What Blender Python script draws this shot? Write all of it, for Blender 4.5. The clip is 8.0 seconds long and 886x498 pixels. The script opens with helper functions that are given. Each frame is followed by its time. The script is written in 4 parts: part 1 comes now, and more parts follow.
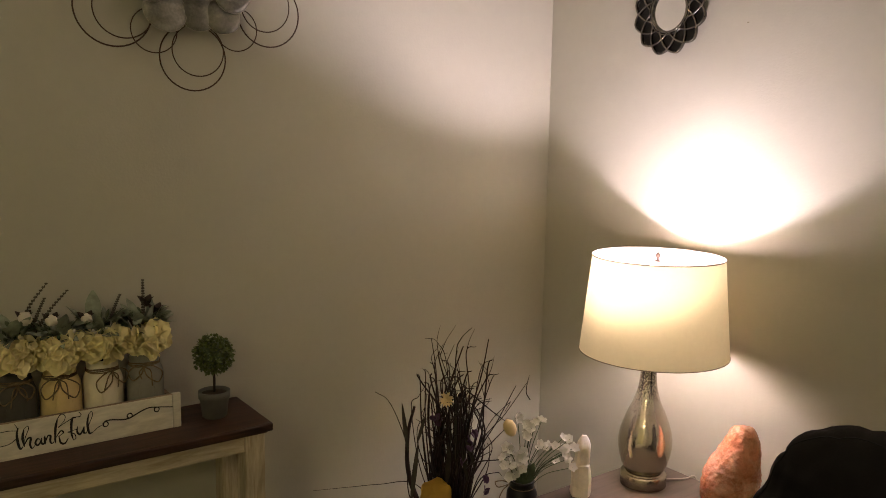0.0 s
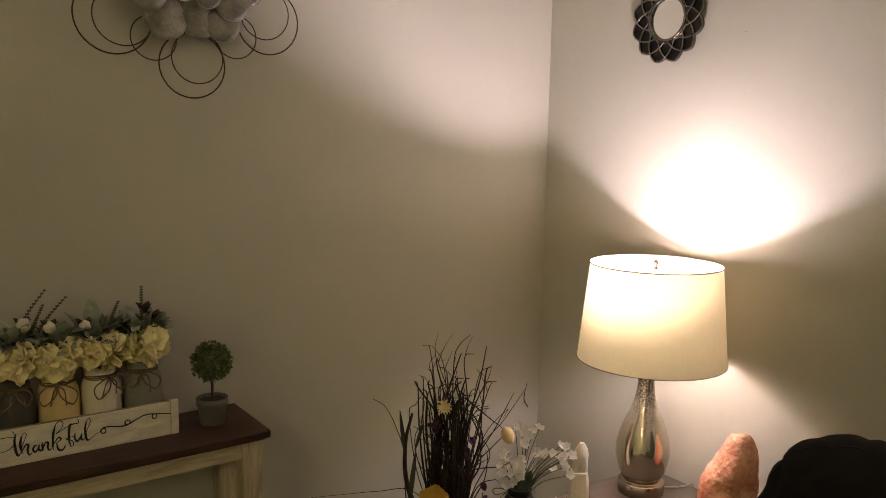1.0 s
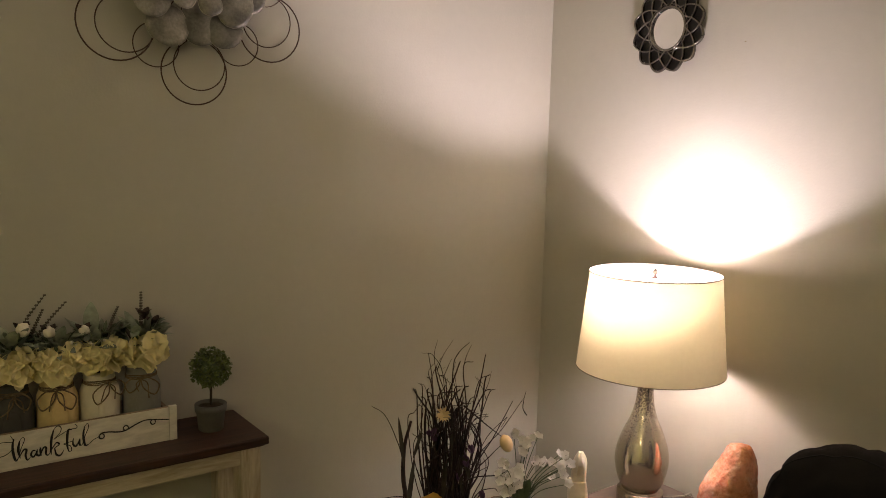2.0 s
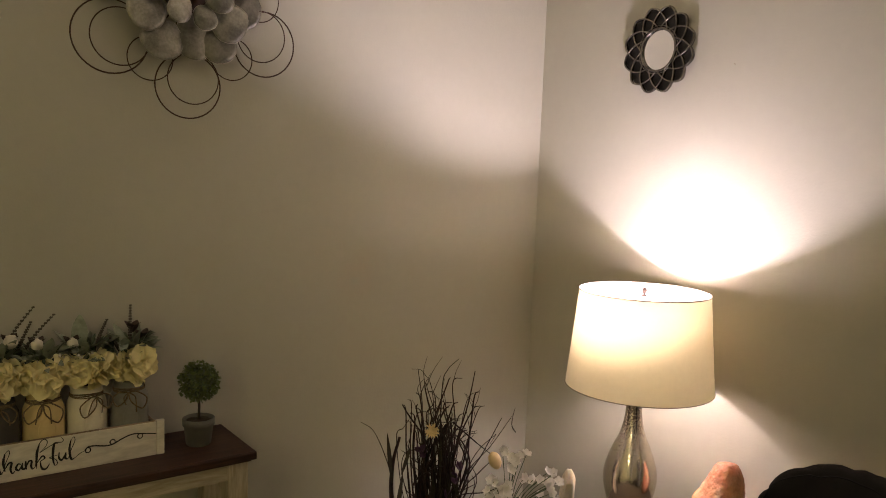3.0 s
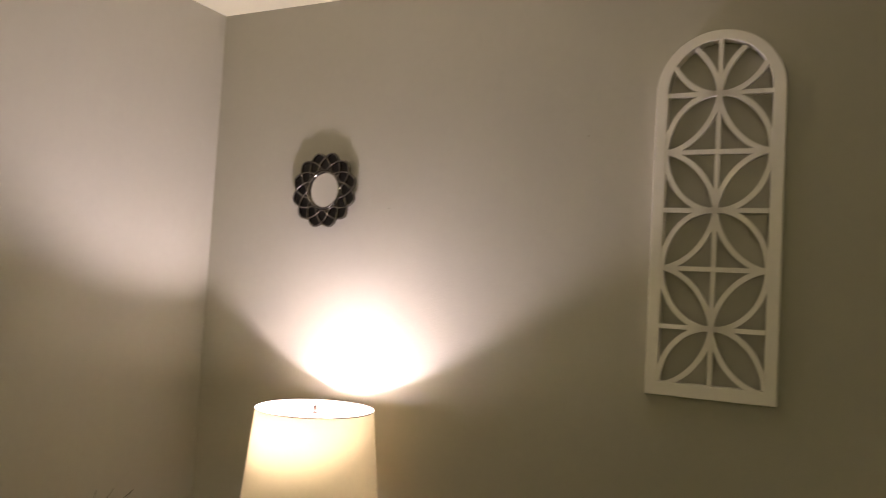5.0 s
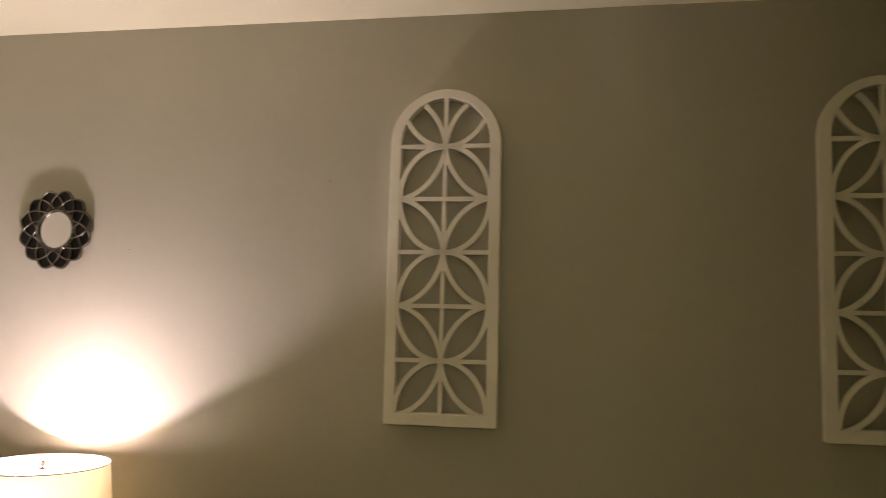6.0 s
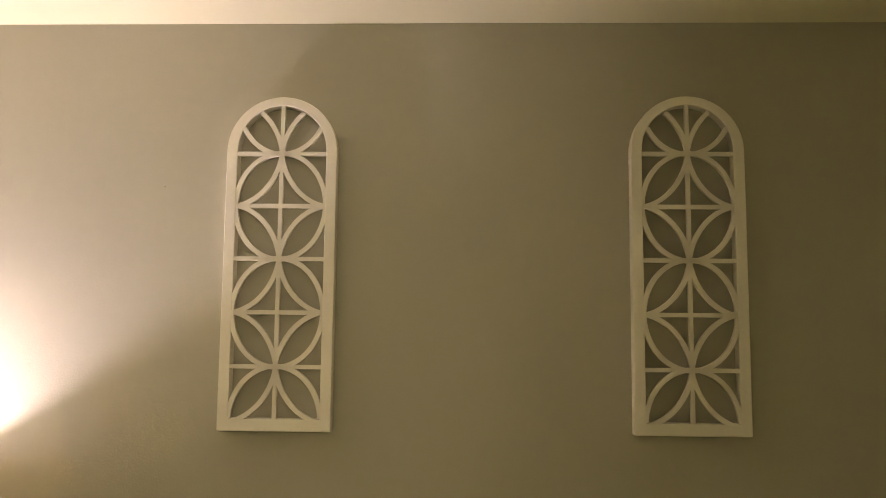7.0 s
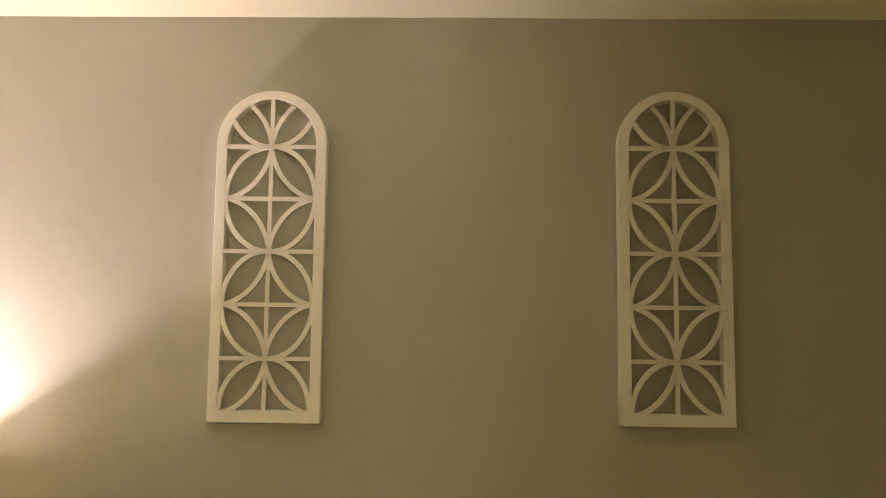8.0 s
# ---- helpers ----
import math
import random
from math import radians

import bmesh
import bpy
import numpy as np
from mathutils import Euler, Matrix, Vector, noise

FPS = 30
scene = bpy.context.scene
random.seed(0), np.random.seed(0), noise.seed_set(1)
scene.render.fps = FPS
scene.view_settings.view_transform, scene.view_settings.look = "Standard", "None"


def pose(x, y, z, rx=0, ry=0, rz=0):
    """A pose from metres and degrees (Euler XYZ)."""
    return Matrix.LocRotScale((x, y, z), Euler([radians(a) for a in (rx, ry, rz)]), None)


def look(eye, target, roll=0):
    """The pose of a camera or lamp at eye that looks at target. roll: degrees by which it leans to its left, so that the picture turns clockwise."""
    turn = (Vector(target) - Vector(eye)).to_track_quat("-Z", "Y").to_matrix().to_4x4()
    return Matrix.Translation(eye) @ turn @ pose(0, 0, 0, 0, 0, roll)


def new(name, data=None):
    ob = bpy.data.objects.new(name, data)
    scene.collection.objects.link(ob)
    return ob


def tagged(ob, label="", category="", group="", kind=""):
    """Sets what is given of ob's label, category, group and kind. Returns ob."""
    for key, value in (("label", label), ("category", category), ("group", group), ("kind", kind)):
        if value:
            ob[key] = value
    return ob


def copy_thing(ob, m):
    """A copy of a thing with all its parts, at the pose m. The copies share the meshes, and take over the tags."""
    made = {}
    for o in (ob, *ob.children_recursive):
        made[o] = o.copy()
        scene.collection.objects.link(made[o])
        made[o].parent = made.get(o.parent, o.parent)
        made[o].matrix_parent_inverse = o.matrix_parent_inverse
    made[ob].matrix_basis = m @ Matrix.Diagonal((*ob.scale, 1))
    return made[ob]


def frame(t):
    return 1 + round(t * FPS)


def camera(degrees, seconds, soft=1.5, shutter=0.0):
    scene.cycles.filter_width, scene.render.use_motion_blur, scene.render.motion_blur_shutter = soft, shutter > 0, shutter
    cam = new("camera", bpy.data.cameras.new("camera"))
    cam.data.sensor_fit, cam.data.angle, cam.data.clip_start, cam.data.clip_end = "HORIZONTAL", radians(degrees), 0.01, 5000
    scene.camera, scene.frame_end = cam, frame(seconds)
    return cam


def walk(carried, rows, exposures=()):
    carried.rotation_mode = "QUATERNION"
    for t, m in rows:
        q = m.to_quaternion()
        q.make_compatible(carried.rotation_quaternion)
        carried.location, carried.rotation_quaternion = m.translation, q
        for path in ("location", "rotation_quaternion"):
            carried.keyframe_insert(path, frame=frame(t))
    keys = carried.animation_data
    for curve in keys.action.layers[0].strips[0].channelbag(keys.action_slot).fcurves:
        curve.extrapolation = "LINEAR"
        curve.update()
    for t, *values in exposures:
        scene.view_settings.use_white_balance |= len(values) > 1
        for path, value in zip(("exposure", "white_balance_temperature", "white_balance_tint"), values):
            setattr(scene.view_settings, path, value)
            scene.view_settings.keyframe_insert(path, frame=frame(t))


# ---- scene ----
cam = camera(59.58, 8.0, soft=0.6, shutter=0.3)
PATH = [
    (0, (1.896, -1.817, 1.453), (0.298, -0.647, 1.174), 0.91),
    (0.5, (1.900, -1.818, 1.463), (0.302, -0.647, 1.187), 0.96),
    (1, (1.900, -1.816, 1.460), (0.301, -0.644, 1.193), 1.06),
    (2.5, (1.907, -1.815, 1.456), (0.303, -0.642, 1.230), 1.64),
    (3, (1.907, -1.822, 1.461), (0.316, -0.627, 1.256), 2.15),
    (3.5, (1.927, -1.834, 1.467), (0.351, -0.614, 1.293), 2.75),
    (3.8, (1.942, -1.837, 1.465), (0.375, -0.602, 1.328), 3.09),
    (4, (1.955, -1.859, 1.457), (0.424, -0.575, 1.374), 3.32),
    (4.2, (1.938, -1.906, 1.491), (0.525, -0.491, 1.444), 3.33),
    (4.4, (1.929, -1.953, 1.504), (0.656, -0.410, 1.494), 2.70),
    (4.5, (1.932, -1.973, 1.505), (0.725, -0.378, 1.516), 2.61),
    (4.7, (1.924, -2.007, 1.514), (0.847, -0.322, 1.562), 2.92),
    (5.8, (1.992, -2.083, 1.543), (1.543, -0.144, 1.743), 1.90),
    (6, (2.032, -2.101, 1.555), (1.688, -0.140, 1.754), 1.35),
    (6.2, (2.108, -2.104, 1.555), (1.810, -0.138, 1.763), 1.27),
    (6.5, (2.144, -2.121, 1.564), (1.971, -0.139, 1.772), 1.04),
    (7, (2.191, -2.138, 1.566), (2.125, -0.150, 1.774), 0.59),
    (7.5, (2.190, -2.142, 1.563), (2.163, -0.151, 1.760), 0.47),
    (8, (2.188, -2.155, 1.556), (2.154, -0.165, 1.754), 0.63),
]
EXPOSURES = [(0.0, 0.98, 6450, 10.5), (3.5, 0.97, 6400, 10.5), (4.7, 0.79, 6350, 9.5), (6.0, 0.89, 6850, 11), (6.5, 1.27, 6950, 11), (7.0, 1.76, 6850, 10.5), (8.0, 1.93, 6850, 10)]
walk(cam, [(t, look(eye, target, roll)) for t, eye, target, roll in PATH], EXPOSURES)

BULB_STRENGTH = 600.0
BULB_COLOUR = (1.0, 0.825, 0.93)
PENDANT_STRENGTH = 15.0
PENDANT_COLOUR = (1.0, 0.85, 0.59)

# night outside: the table lamp lights the corner, and a dim warm pendant in the next room
# shines through the wide opening behind the camera (it throws the jars' shadows and glints in the lamp's glass)
world = bpy.data.worlds.new("night")
world.use_nodes = True
world.node_tree.nodes["Background"].inputs["Color"].default_value = (0.002, 0.002, 0.003, 1)
scene.world = world


# ---------------------------------------------------------------- materials
def material(name, colour, rough=0.6, metal=0.0, vary=0.12, scale=8.0, fine=90.0, bump=0.0, bump_scale=200.0,
             second=None, random_tint=0.0):
    """Principled surface with colour variation at two scales and fine relief."""
    m = bpy.data.materials.new(name)
    m.use_nodes = True
    nt = m.node_tree
    p = nt.nodes["Principled BSDF"]
    p.inputs["Roughness"].default_value = rough
    p.inputs["Metallic"].default_value = metal
    co = nt.nodes.new("ShaderNodeTexCoord")
    n1 = nt.nodes.new("ShaderNodeTexNoise")
    n1.inputs["Scale"].default_value, n1.inputs["Detail"].default_value = scale, 5
    n2 = nt.nodes.new("ShaderNodeTexNoise")
    n2.inputs["Scale"].default_value, n2.inputs["Detail"].default_value = fine, 3
    for n in (n1, n2):
        nt.links.new(co.outputs["Object"], n.inputs["Vector"])
    ramp = nt.nodes.new("ShaderNodeValToRGB")
    lo = second or tuple(c * (1 - vary) for c in colour)
    hi = tuple(min(1, c * (1 + vary)) for c in colour)
    ramp.color_ramp.elements[0].color, ramp.color_ramp.elements[0].position = (*lo, 1), 0.32
    ramp.color_ramp.elements[1].color, ramp.color_ramp.elements[1].position = (*hi, 1), 0.68
    add = nt.nodes.new("ShaderNodeMath")
    add.operation = "MULTIPLY_ADD"
    nt.links.new(n2.outputs["Fac"], add.inputs[0])
    add.inputs[1].default_value = 0.35
    sub = nt.nodes.new("ShaderNodeMath")
    sub.operation = "SUBTRACT"
    nt.links.new(n1.outputs["Fac"], sub.inputs[0])
    sub.inputs[1].default_value = 0.175
    nt.links.new(sub.outputs[0], add.inputs[2])
    nt.links.new(add.outputs[0], ramp.inputs["Fac"])
    out = ramp.outputs["Color"]
    if random_tint:
        info = nt.nodes.new("ShaderNodeObjectInfo")
        hsv = nt.nodes.new("ShaderNodeHueSaturation")
        rng = nt.nodes.new("ShaderNodeMapRange")
        rng.inputs["To Min"].default_value, rng.inputs["To Max"].default_value = 1 - random_tint, 1 + random_tint
        nt.links.new(info.outputs["Random"], rng.inputs["Value"])
        nt.links.new(rng.outputs["Result"], hsv.inputs["Value"])
        nt.links.new(out, hsv.inputs["Color"])
        out = hsv.outputs["Color"]
    nt.links.new(out, p.inputs["Base Color"])
    if bump:
        nb = nt.nodes.new("ShaderNodeTexNoise")
        nb.inputs["Scale"].default_value, nb.inputs["Detail"].default_value = bump_scale, 4
        nt.links.new(co.outputs["Object"], nb.inputs["Vector"])
        b = nt.nodes.new("ShaderNodeBump")
        b.inputs["Strength"].default_value, b.inputs["Distance"].default_value = bump, 0.002
        nt.links.new(nb.outputs["Fac"], b.inputs["Height"])
        nt.links.new(b.outputs["Normal"], p.inputs["Normal"])
    return m


def wood_material(name, dark, light, rough, stretch=(1, 14, 14), scale=9.0, bump=0.25):
    """Grain that runs along the stretched axis, with wear over it."""
    m = material(name, light, rough, 0, second=dark)
    nt = m.node_tree
    co = nt.nodes.new("ShaderNodeTexCoord")
    mp = nt.nodes.new("ShaderNodeMapping")
    mp.inputs["Scale"].default_value = stretch
    nt.links.new(co.outputs["Object"], mp.inputs["Vector"])
    for n in nt.nodes:
        if n.type == "TEX_NOISE":
            nt.links.new(mp.outputs["Vector"], n.inputs["Vector"])
    noises = [n for n in nt.nodes if n.type == "TEX_NOISE"]
    noises[0].inputs["Scale"].default_value, noises[1].inputs["Scale"].default_value = scale, scale * 4
    noises[0].inputs["Distortion"].default_value = 0.6
    b = nt.nodes.new("ShaderNodeBump")
    b.inputs["Strength"].default_value, b.inputs["Distance"].default_value = bump, 0.001
    nt.links.new(noises[1].outputs["Fac"], b.inputs["Height"])
    nt.links.new(b.outputs["Normal"], nt.nodes["Principled BSDF"].inputs["Normal"])
    return m


def translucent(name, colour, share, rough=0.8, weave=0.0, back=None):
    """Thin cloth or petal: part of the light passes through and is scattered."""
    m = material(name, colour, rough, vary=0.04)
    nt = m.node_tree
    out = nt.nodes["Material Output"]
    p = nt.nodes["Principled BSDF"]
    t = nt.nodes.new("ShaderNodeBsdfTranslucent")
    t.inputs["Color"].default_value = (*(back or colour), 1)
    mix = nt.nodes.new("ShaderNodeMixShader")
    mix.inputs["Fac"].default_value = share
    nt.links.new(p.outputs[0], mix.inputs[1])
    nt.links.new(t.outputs[0], mix.inputs[2])
    nt.links.new(mix.outputs[0], out.inputs["Surface"])
    if weave:
        co = nt.nodes.new("ShaderNodeTexCoord")
        w = nt.nodes.new("ShaderNodeTexNoise")
        mp = nt.nodes.new("ShaderNodeMapping")
        mp.inputs["Scale"].default_value = (1, 1, 9)
        w.inputs["Scale"].default_value = 130
        nt.links.new(co.outputs["Object"], mp.inputs["Vector"])
        nt.links.new(mp.outputs["Vector"], w.inputs["Vector"])
        b = nt.nodes.new("ShaderNodeBump")
        b.inputs["Strength"].default_value, b.inputs["Distance"].default_value = weave, 0.0006
        nt.links.new(w.outputs["Fac"], b.inputs["Height"])
        nt.links.new(b.outputs["Normal"], p.inputs["Normal"])
    return m


def emitter(name, colour, strength):
    m = bpy.data.materials.new(name)
    m.use_nodes = True
    p = m.node_tree.nodes["Principled BSDF"]
    p.inputs["Base Color"].default_value = (0.8, 0.8, 0.8, 1)
    p.inputs["Emission Color"].default_value = (*colour, 1)
    p.inputs["Emission Strength"].default_value = strength
    return m


WALL = material("wall_paint", (0.47, 0.450, 0.365), 0.62, vary=0.03, scale=1.6, fine=40, bump=0.2, bump_scale=150)
# for walls out of view: pale and warm to bounce fill light
BOUNCE_WALL = material("unseen_wall_bounce_paint", (0.83, 0.83, 0.61), 0.7, vary=0.02, scale=1.6, fine=40, bump=0.12, bump_scale=160)
CEILING = material("ceiling_paint", (0.90, 0.86, 0.62), 0.8, vary=0.02, scale=2, fine=60, bump=0.2, bump_scale=120)
# unseen floor; light beige assumed so that it lifts the ambient light
FLOOR = material("beige_floor_bounce", (0.56, 0.57, 0.43), 0.95, vary=0.08, scale=6, fine=300, bump=0.9, bump_scale=500)
DARK_WOOD = wood_material("dark_stained_wood", (0.022, 0.009, 0.005), (0.058, 0.023, 0.012), 0.5, (14, 1, 14), 6)
TABLE_WOOD = wood_material("brown_table_wood", (0.088, 0.064, 0.046), (0.102, 0.075, 0.055), 0.5, (14, 1, 14), 5, 0.1)
CREAM_RAIL = wood_material("distressed_cream_rail", (0.33, 0.265, 0.17), (0.50, 0.43, 0.31), 0.55, (9, 1, 9), 7, 0.4)
CREAM_PAINT = wood_material("distressed_cream_paint", (0.33, 0.265, 0.17), (0.50, 0.43, 0.31), 0.55, (9, 9, 1), 7, 0.4)
BOARD_PAINT = wood_material("white_board_paint", (0.61, 0.56, 0.46), (0.70, 0.65, 0.54), 0.6, (7, 2, 7), 8, 0.15)
RAW_EDGE = wood_material("bare_wood", (0.18, 0.12, 0.07), (0.34, 0.25, 0.16), 0.7, (9, 1, 9), 8, 0.3)
PANEL_WHITE = material("panel_white_paint", (0.90, 0.86, 0.77), 0.45, vary=0.03, scale=6, fine=80, bump=0.12, bump_scale=90)
SHADE_CLOTH = translucent("lamp_shade_linen", (0.84, 0.79, 0.66), 0.067, 0.85, 0.35, (0.97, 0.79, 0.40))
SHADE_TRIM = material("shade_trim", (0.15, 0.105, 0.065), 0.6)
BULB = emitter("bulb_face_glow", BULB_COLOUR, BULB_STRENGTH)
BULB_SIDE = emitter("bulb_side_glow", BULB_COLOUR, BULB_STRENGTH * 0.10)
PENDANT = emitter("pendant_globe_glow", PENDANT_COLOUR, PENDANT_STRENGTH)
NICKEL = material("brushed_nickel", (0.40, 0.345, 0.27), 0.25, 1.0, vary=0.08, scale=30, fine=300, bump=0.05, bump_scale=500)
BRASS_DULL = material("lamp_fittings", (0.45, 0.40, 0.32), 0.35, 1.0)
PORCELAIN = material("socket_plastic", (0.55, 0.52, 0.45), 0.4)


def salt_material():
    """Orange-pink rock salt: cloudy patches, pale veins at the crystal joints, glassy flecks."""
    m = material("pink_salt_crystal", (0.72, 0.34, 0.20), 0.24, vary=0.2, scale=14, fine=90, second=(0.44, 0.15, 0.075))
    nt = m.node_tree
    p = nt.nodes["Principled BSDF"]
    cloud = p.inputs["Base Color"].links[0].from_socket
    co = nt.nodes.new("ShaderNodeTexCoord")
    warp = nt.nodes.new("ShaderNodeTexNoise")
    warp.inputs["Scale"].default_value = 40
    nt.links.new(co.outputs["Object"], warp.inputs["Vector"])
    mixv = nt.nodes.new("ShaderNodeMix")
    mixv.data_type = "VECTOR"
    mixv.inputs["Factor"].default_value = 0.06
    nt.links.new(co.outputs["Object"], mixv.inputs[4])
    nt.links.new(warp.outputs["Color"], mixv.inputs[5])
    vor = nt.nodes.new("ShaderNodeTexVoronoi")
    vor.feature = "DISTANCE_TO_EDGE"
    vor.inputs["Scale"].default_value = 34
    nt.links.new(mixv.outputs[1], vor.inputs["Vector"])
    cells = nt.nodes.new("ShaderNodeTexNoise")
    cells.inputs["Scale"].default_value, cells.inputs["Detail"].default_value = 75, 6
    nt.links.new(co.outputs["Object"], cells.inputs["Vector"])
    edge = nt.nodes.new("ShaderNodeMapRange")
    edge.inputs["From Max"].default_value, edge.inputs["To Min"].default_value, edge.inputs["To Max"].default_value = 0.16, 0.16, 0.0
    nt.links.new(vor.outputs["Distance"], edge.inputs["Value"])
    mix = nt.nodes.new("ShaderNodeMix")
    mix.data_type = "RGBA"
    nt.links.new(edge.outputs["Result"], mix.inputs["Factor"])
    patch = nt.nodes.new("ShaderNodeTexNoise")
    patch.inputs["Scale"].default_value, patch.inputs["Detail"].default_value, patch.inputs["Roughness"].default_value = 22, 7, 0.65
    nt.links.new(mixv.outputs[1], patch.inputs["Vector"])
    share = nt.nodes.new("ShaderNodeMapRange")
    share.inputs["From Min"].default_value, share.inputs["From Max"].default_value, share.inputs["To Max"].default_value = 0.50, 0.72, 0.75
    nt.links.new(patch.outputs["Fac"], share.inputs["Value"])
    pale = nt.nodes.new("ShaderNodeMix")
    pale.data_type = "RGBA"
    nt.links.new(share.outputs["Result"], pale.inputs["Factor"])
    nt.links.new(cloud, pale.inputs[6])
    pale.inputs[7].default_value = (0.80, 0.50, 0.36, 1)
    nt.links.new(pale.outputs[2], mix.inputs[6])
    mix.inputs[7].default_value = (0.86, 0.56, 0.37, 1)
    nt.links.new(mix.outputs[2], p.inputs["Base Color"])
    b1 = nt.nodes.new("ShaderNodeBump")
    b1.inputs["Strength"].default_value, b1.inputs["Distance"].default_value = 0.9, 0.004
    nt.links.new(cells.outputs["Fac"], b1.inputs["Height"])
    nt.links.new(b1.outputs["Normal"], p.inputs["Normal"])
    p.inputs["Subsurface Weight"].default_value = 0.5
    p.inputs["Subsurface Radius"].default_value = (0.04, 0.015, 0.006)
    return m


SALT = salt_material()
SELENITE = material("white_selenite", (0.84, 0.75, 0.59), 0.55, vary=0.10, scale=18, fine=120, bump=0.6, bump_scale=70)
SELENITE.node_tree.nodes["Principled BSDF"].inputs["Subsurface Weight"].default_value = 0.6
SELENITE.node_tree.nodes["Principled BSDF"].inputs["Subsurface Radius"].default_value = (0.06, 0.05, 0.034)
CHARCOAL = material("charcoal_upholstery", (0.015, 0.013, 0.0115), 0.95, vary=0.25, scale=9, fine=400, bump=0.5, bump_scale=700)
CHARCOAL.node_tree.nodes["Principled BSDF"].inputs["Specular IOR Level"].default_value = 0.15
CHARCOAL_SEAM = material("charcoal_piping", (0.004, 0.0035, 0.003), 0.95)
BLACK_JAR = material("black_painted_glass", (0.006, 0.0055, 0.005), 0.45, vary=0.2, scale=30)
STEEL = material("galvanised_petal_metal", (0.35, 0.335, 0.285), 0.44, 0.65, vary=0.15, scale=18, fine=160, bump=0.35, bump_scale=60, second=(0.18, 0.172, 0.142), random_tint=0.28)
# lighter metal that paints the lamp's highlight along the petal rims
PETAL_EDGE = material("petal_rim_highlight", (0.50, 0.46, 0.39), 0.38, 0.85)
WIRE = material("dark_brown_wire", (0.060, 0.030, 0.016), 0.5, 0.4)
BEAD = material("dark_red_bead", (0.045, 0.012, 0.010), 0.3)
GUNMETAL = material("gunmetal_strip", (0.15, 0.138, 0.118), 0.2, 0.9, vary=0.35, scale=40, fine=160)
MIRROR_BACK = material("dark_mirror_backing", (0.020, 0.018, 0.017), 0.45, 0.2)
MIRROR_GLASS = material("mirror_glass", (0.90, 0.90, 0.89), 0.02, 1.0, vary=0.0)
POT_GREY = material("grey_ceramic", (0.13, 0.125, 0.105), 0.7, vary=0.1, scale=25, bump=0.2, bump_scale=150)
SOIL = material("dried_moss", (0.05, 0.035, 0.02), 0.95, bump=0.8, bump_scale=180)
STEM = material("brown_stem", (0.035, 0.024, 0.014), 0.8)
TWIG = material("dark_twig", (0.022, 0.010, 0.007), 0.75, vary=0.35, scale=40, random_tint=0.35)
BLADE = material("dried_blade_leaf", (0.035, 0.026, 0.014), 0.6, vary=0.3, scale=30)
BOXWOOD = material("boxwood_leaf", (0.095, 0.125, 0.028), 0.55, vary=0.4, scale=60, fine=200)
LEAF = material("dark_green_leaf", (0.068, 0.095, 0.040), 0.5, vary=0.3, scale=50)
SAGE = material("grey_green_leaf", (0.27, 0.30, 0.215), 0.75, vary=0.25, scale=50)
HYDRANGEA = translucent("cream_hydrangea_petal", (0.95, 0.86, 0.50), 0.26, 0.6, 0, (0.93, 0.82, 0.42))
WHITE_PETAL = translucent("white_silk_petal", (0.88, 0.85, 0.79), 0.38, 0.7)
YELLOW_PETAL = translucent("yellow_silk_petal", (0.58, 0.35, 0.055), 0.2, 0.6)
BUD = material("pale_yellow_bud", (0.80, 0.60, 0.30), 0.5)
PURPLE = translucent("purple_silk_petal", (0.07, 0.03, 0.06), 0.2, 0.7)
COTTON = material("cotton_boll", (0.74, 0.68, 0.56), 0.95, bump=0.8, bump_scale=150)
LAVENDER = material("dried_lavender", (0.10, 0.088, 0.066), 0.9)
BROWN_POD = material("brown_pod", (0.045, 0.026, 0.018), 0.8)
TWINE = material("jute_twine", (0.19, 0.135, 0.078), 0.95, vary=0.3, scale=120, bump=0.6, bump_scale=600)
JAR_CREAM = material("cream_chalk_paint", (0.76, 0.58, 0.27), 0.8, vary=0.08, scale=20, bump=0.15, bump_scale=150)
JAR_WHITE = material("white_chalk_paint", (0.80, 0.73, 0.57), 0.8, vary=0.08, scale=20, bump=0.15, bump_scale=150)
JAR_GREY = material("grey_chalk_paint", (0.27, 0.26, 0.22), 0.8, vary=0.1, scale=20, bump=0.15, bump_scale=150)
JAR_DARK = material("dark_grey_chalk_paint", (0.075, 0.07, 0.06), 0.8, vary=0.1, scale=20, bump=0.15, bump_scale=150)
INK = material("black_ink", (0.012, 0.010, 0.010), 0.6)
CORD = material("clear_lamp_cord", (0.34, 0.30, 0.24), 0.3)
BASKET = material("dark_floor_vase", (0.05, 0.04, 0.035), 0.6)


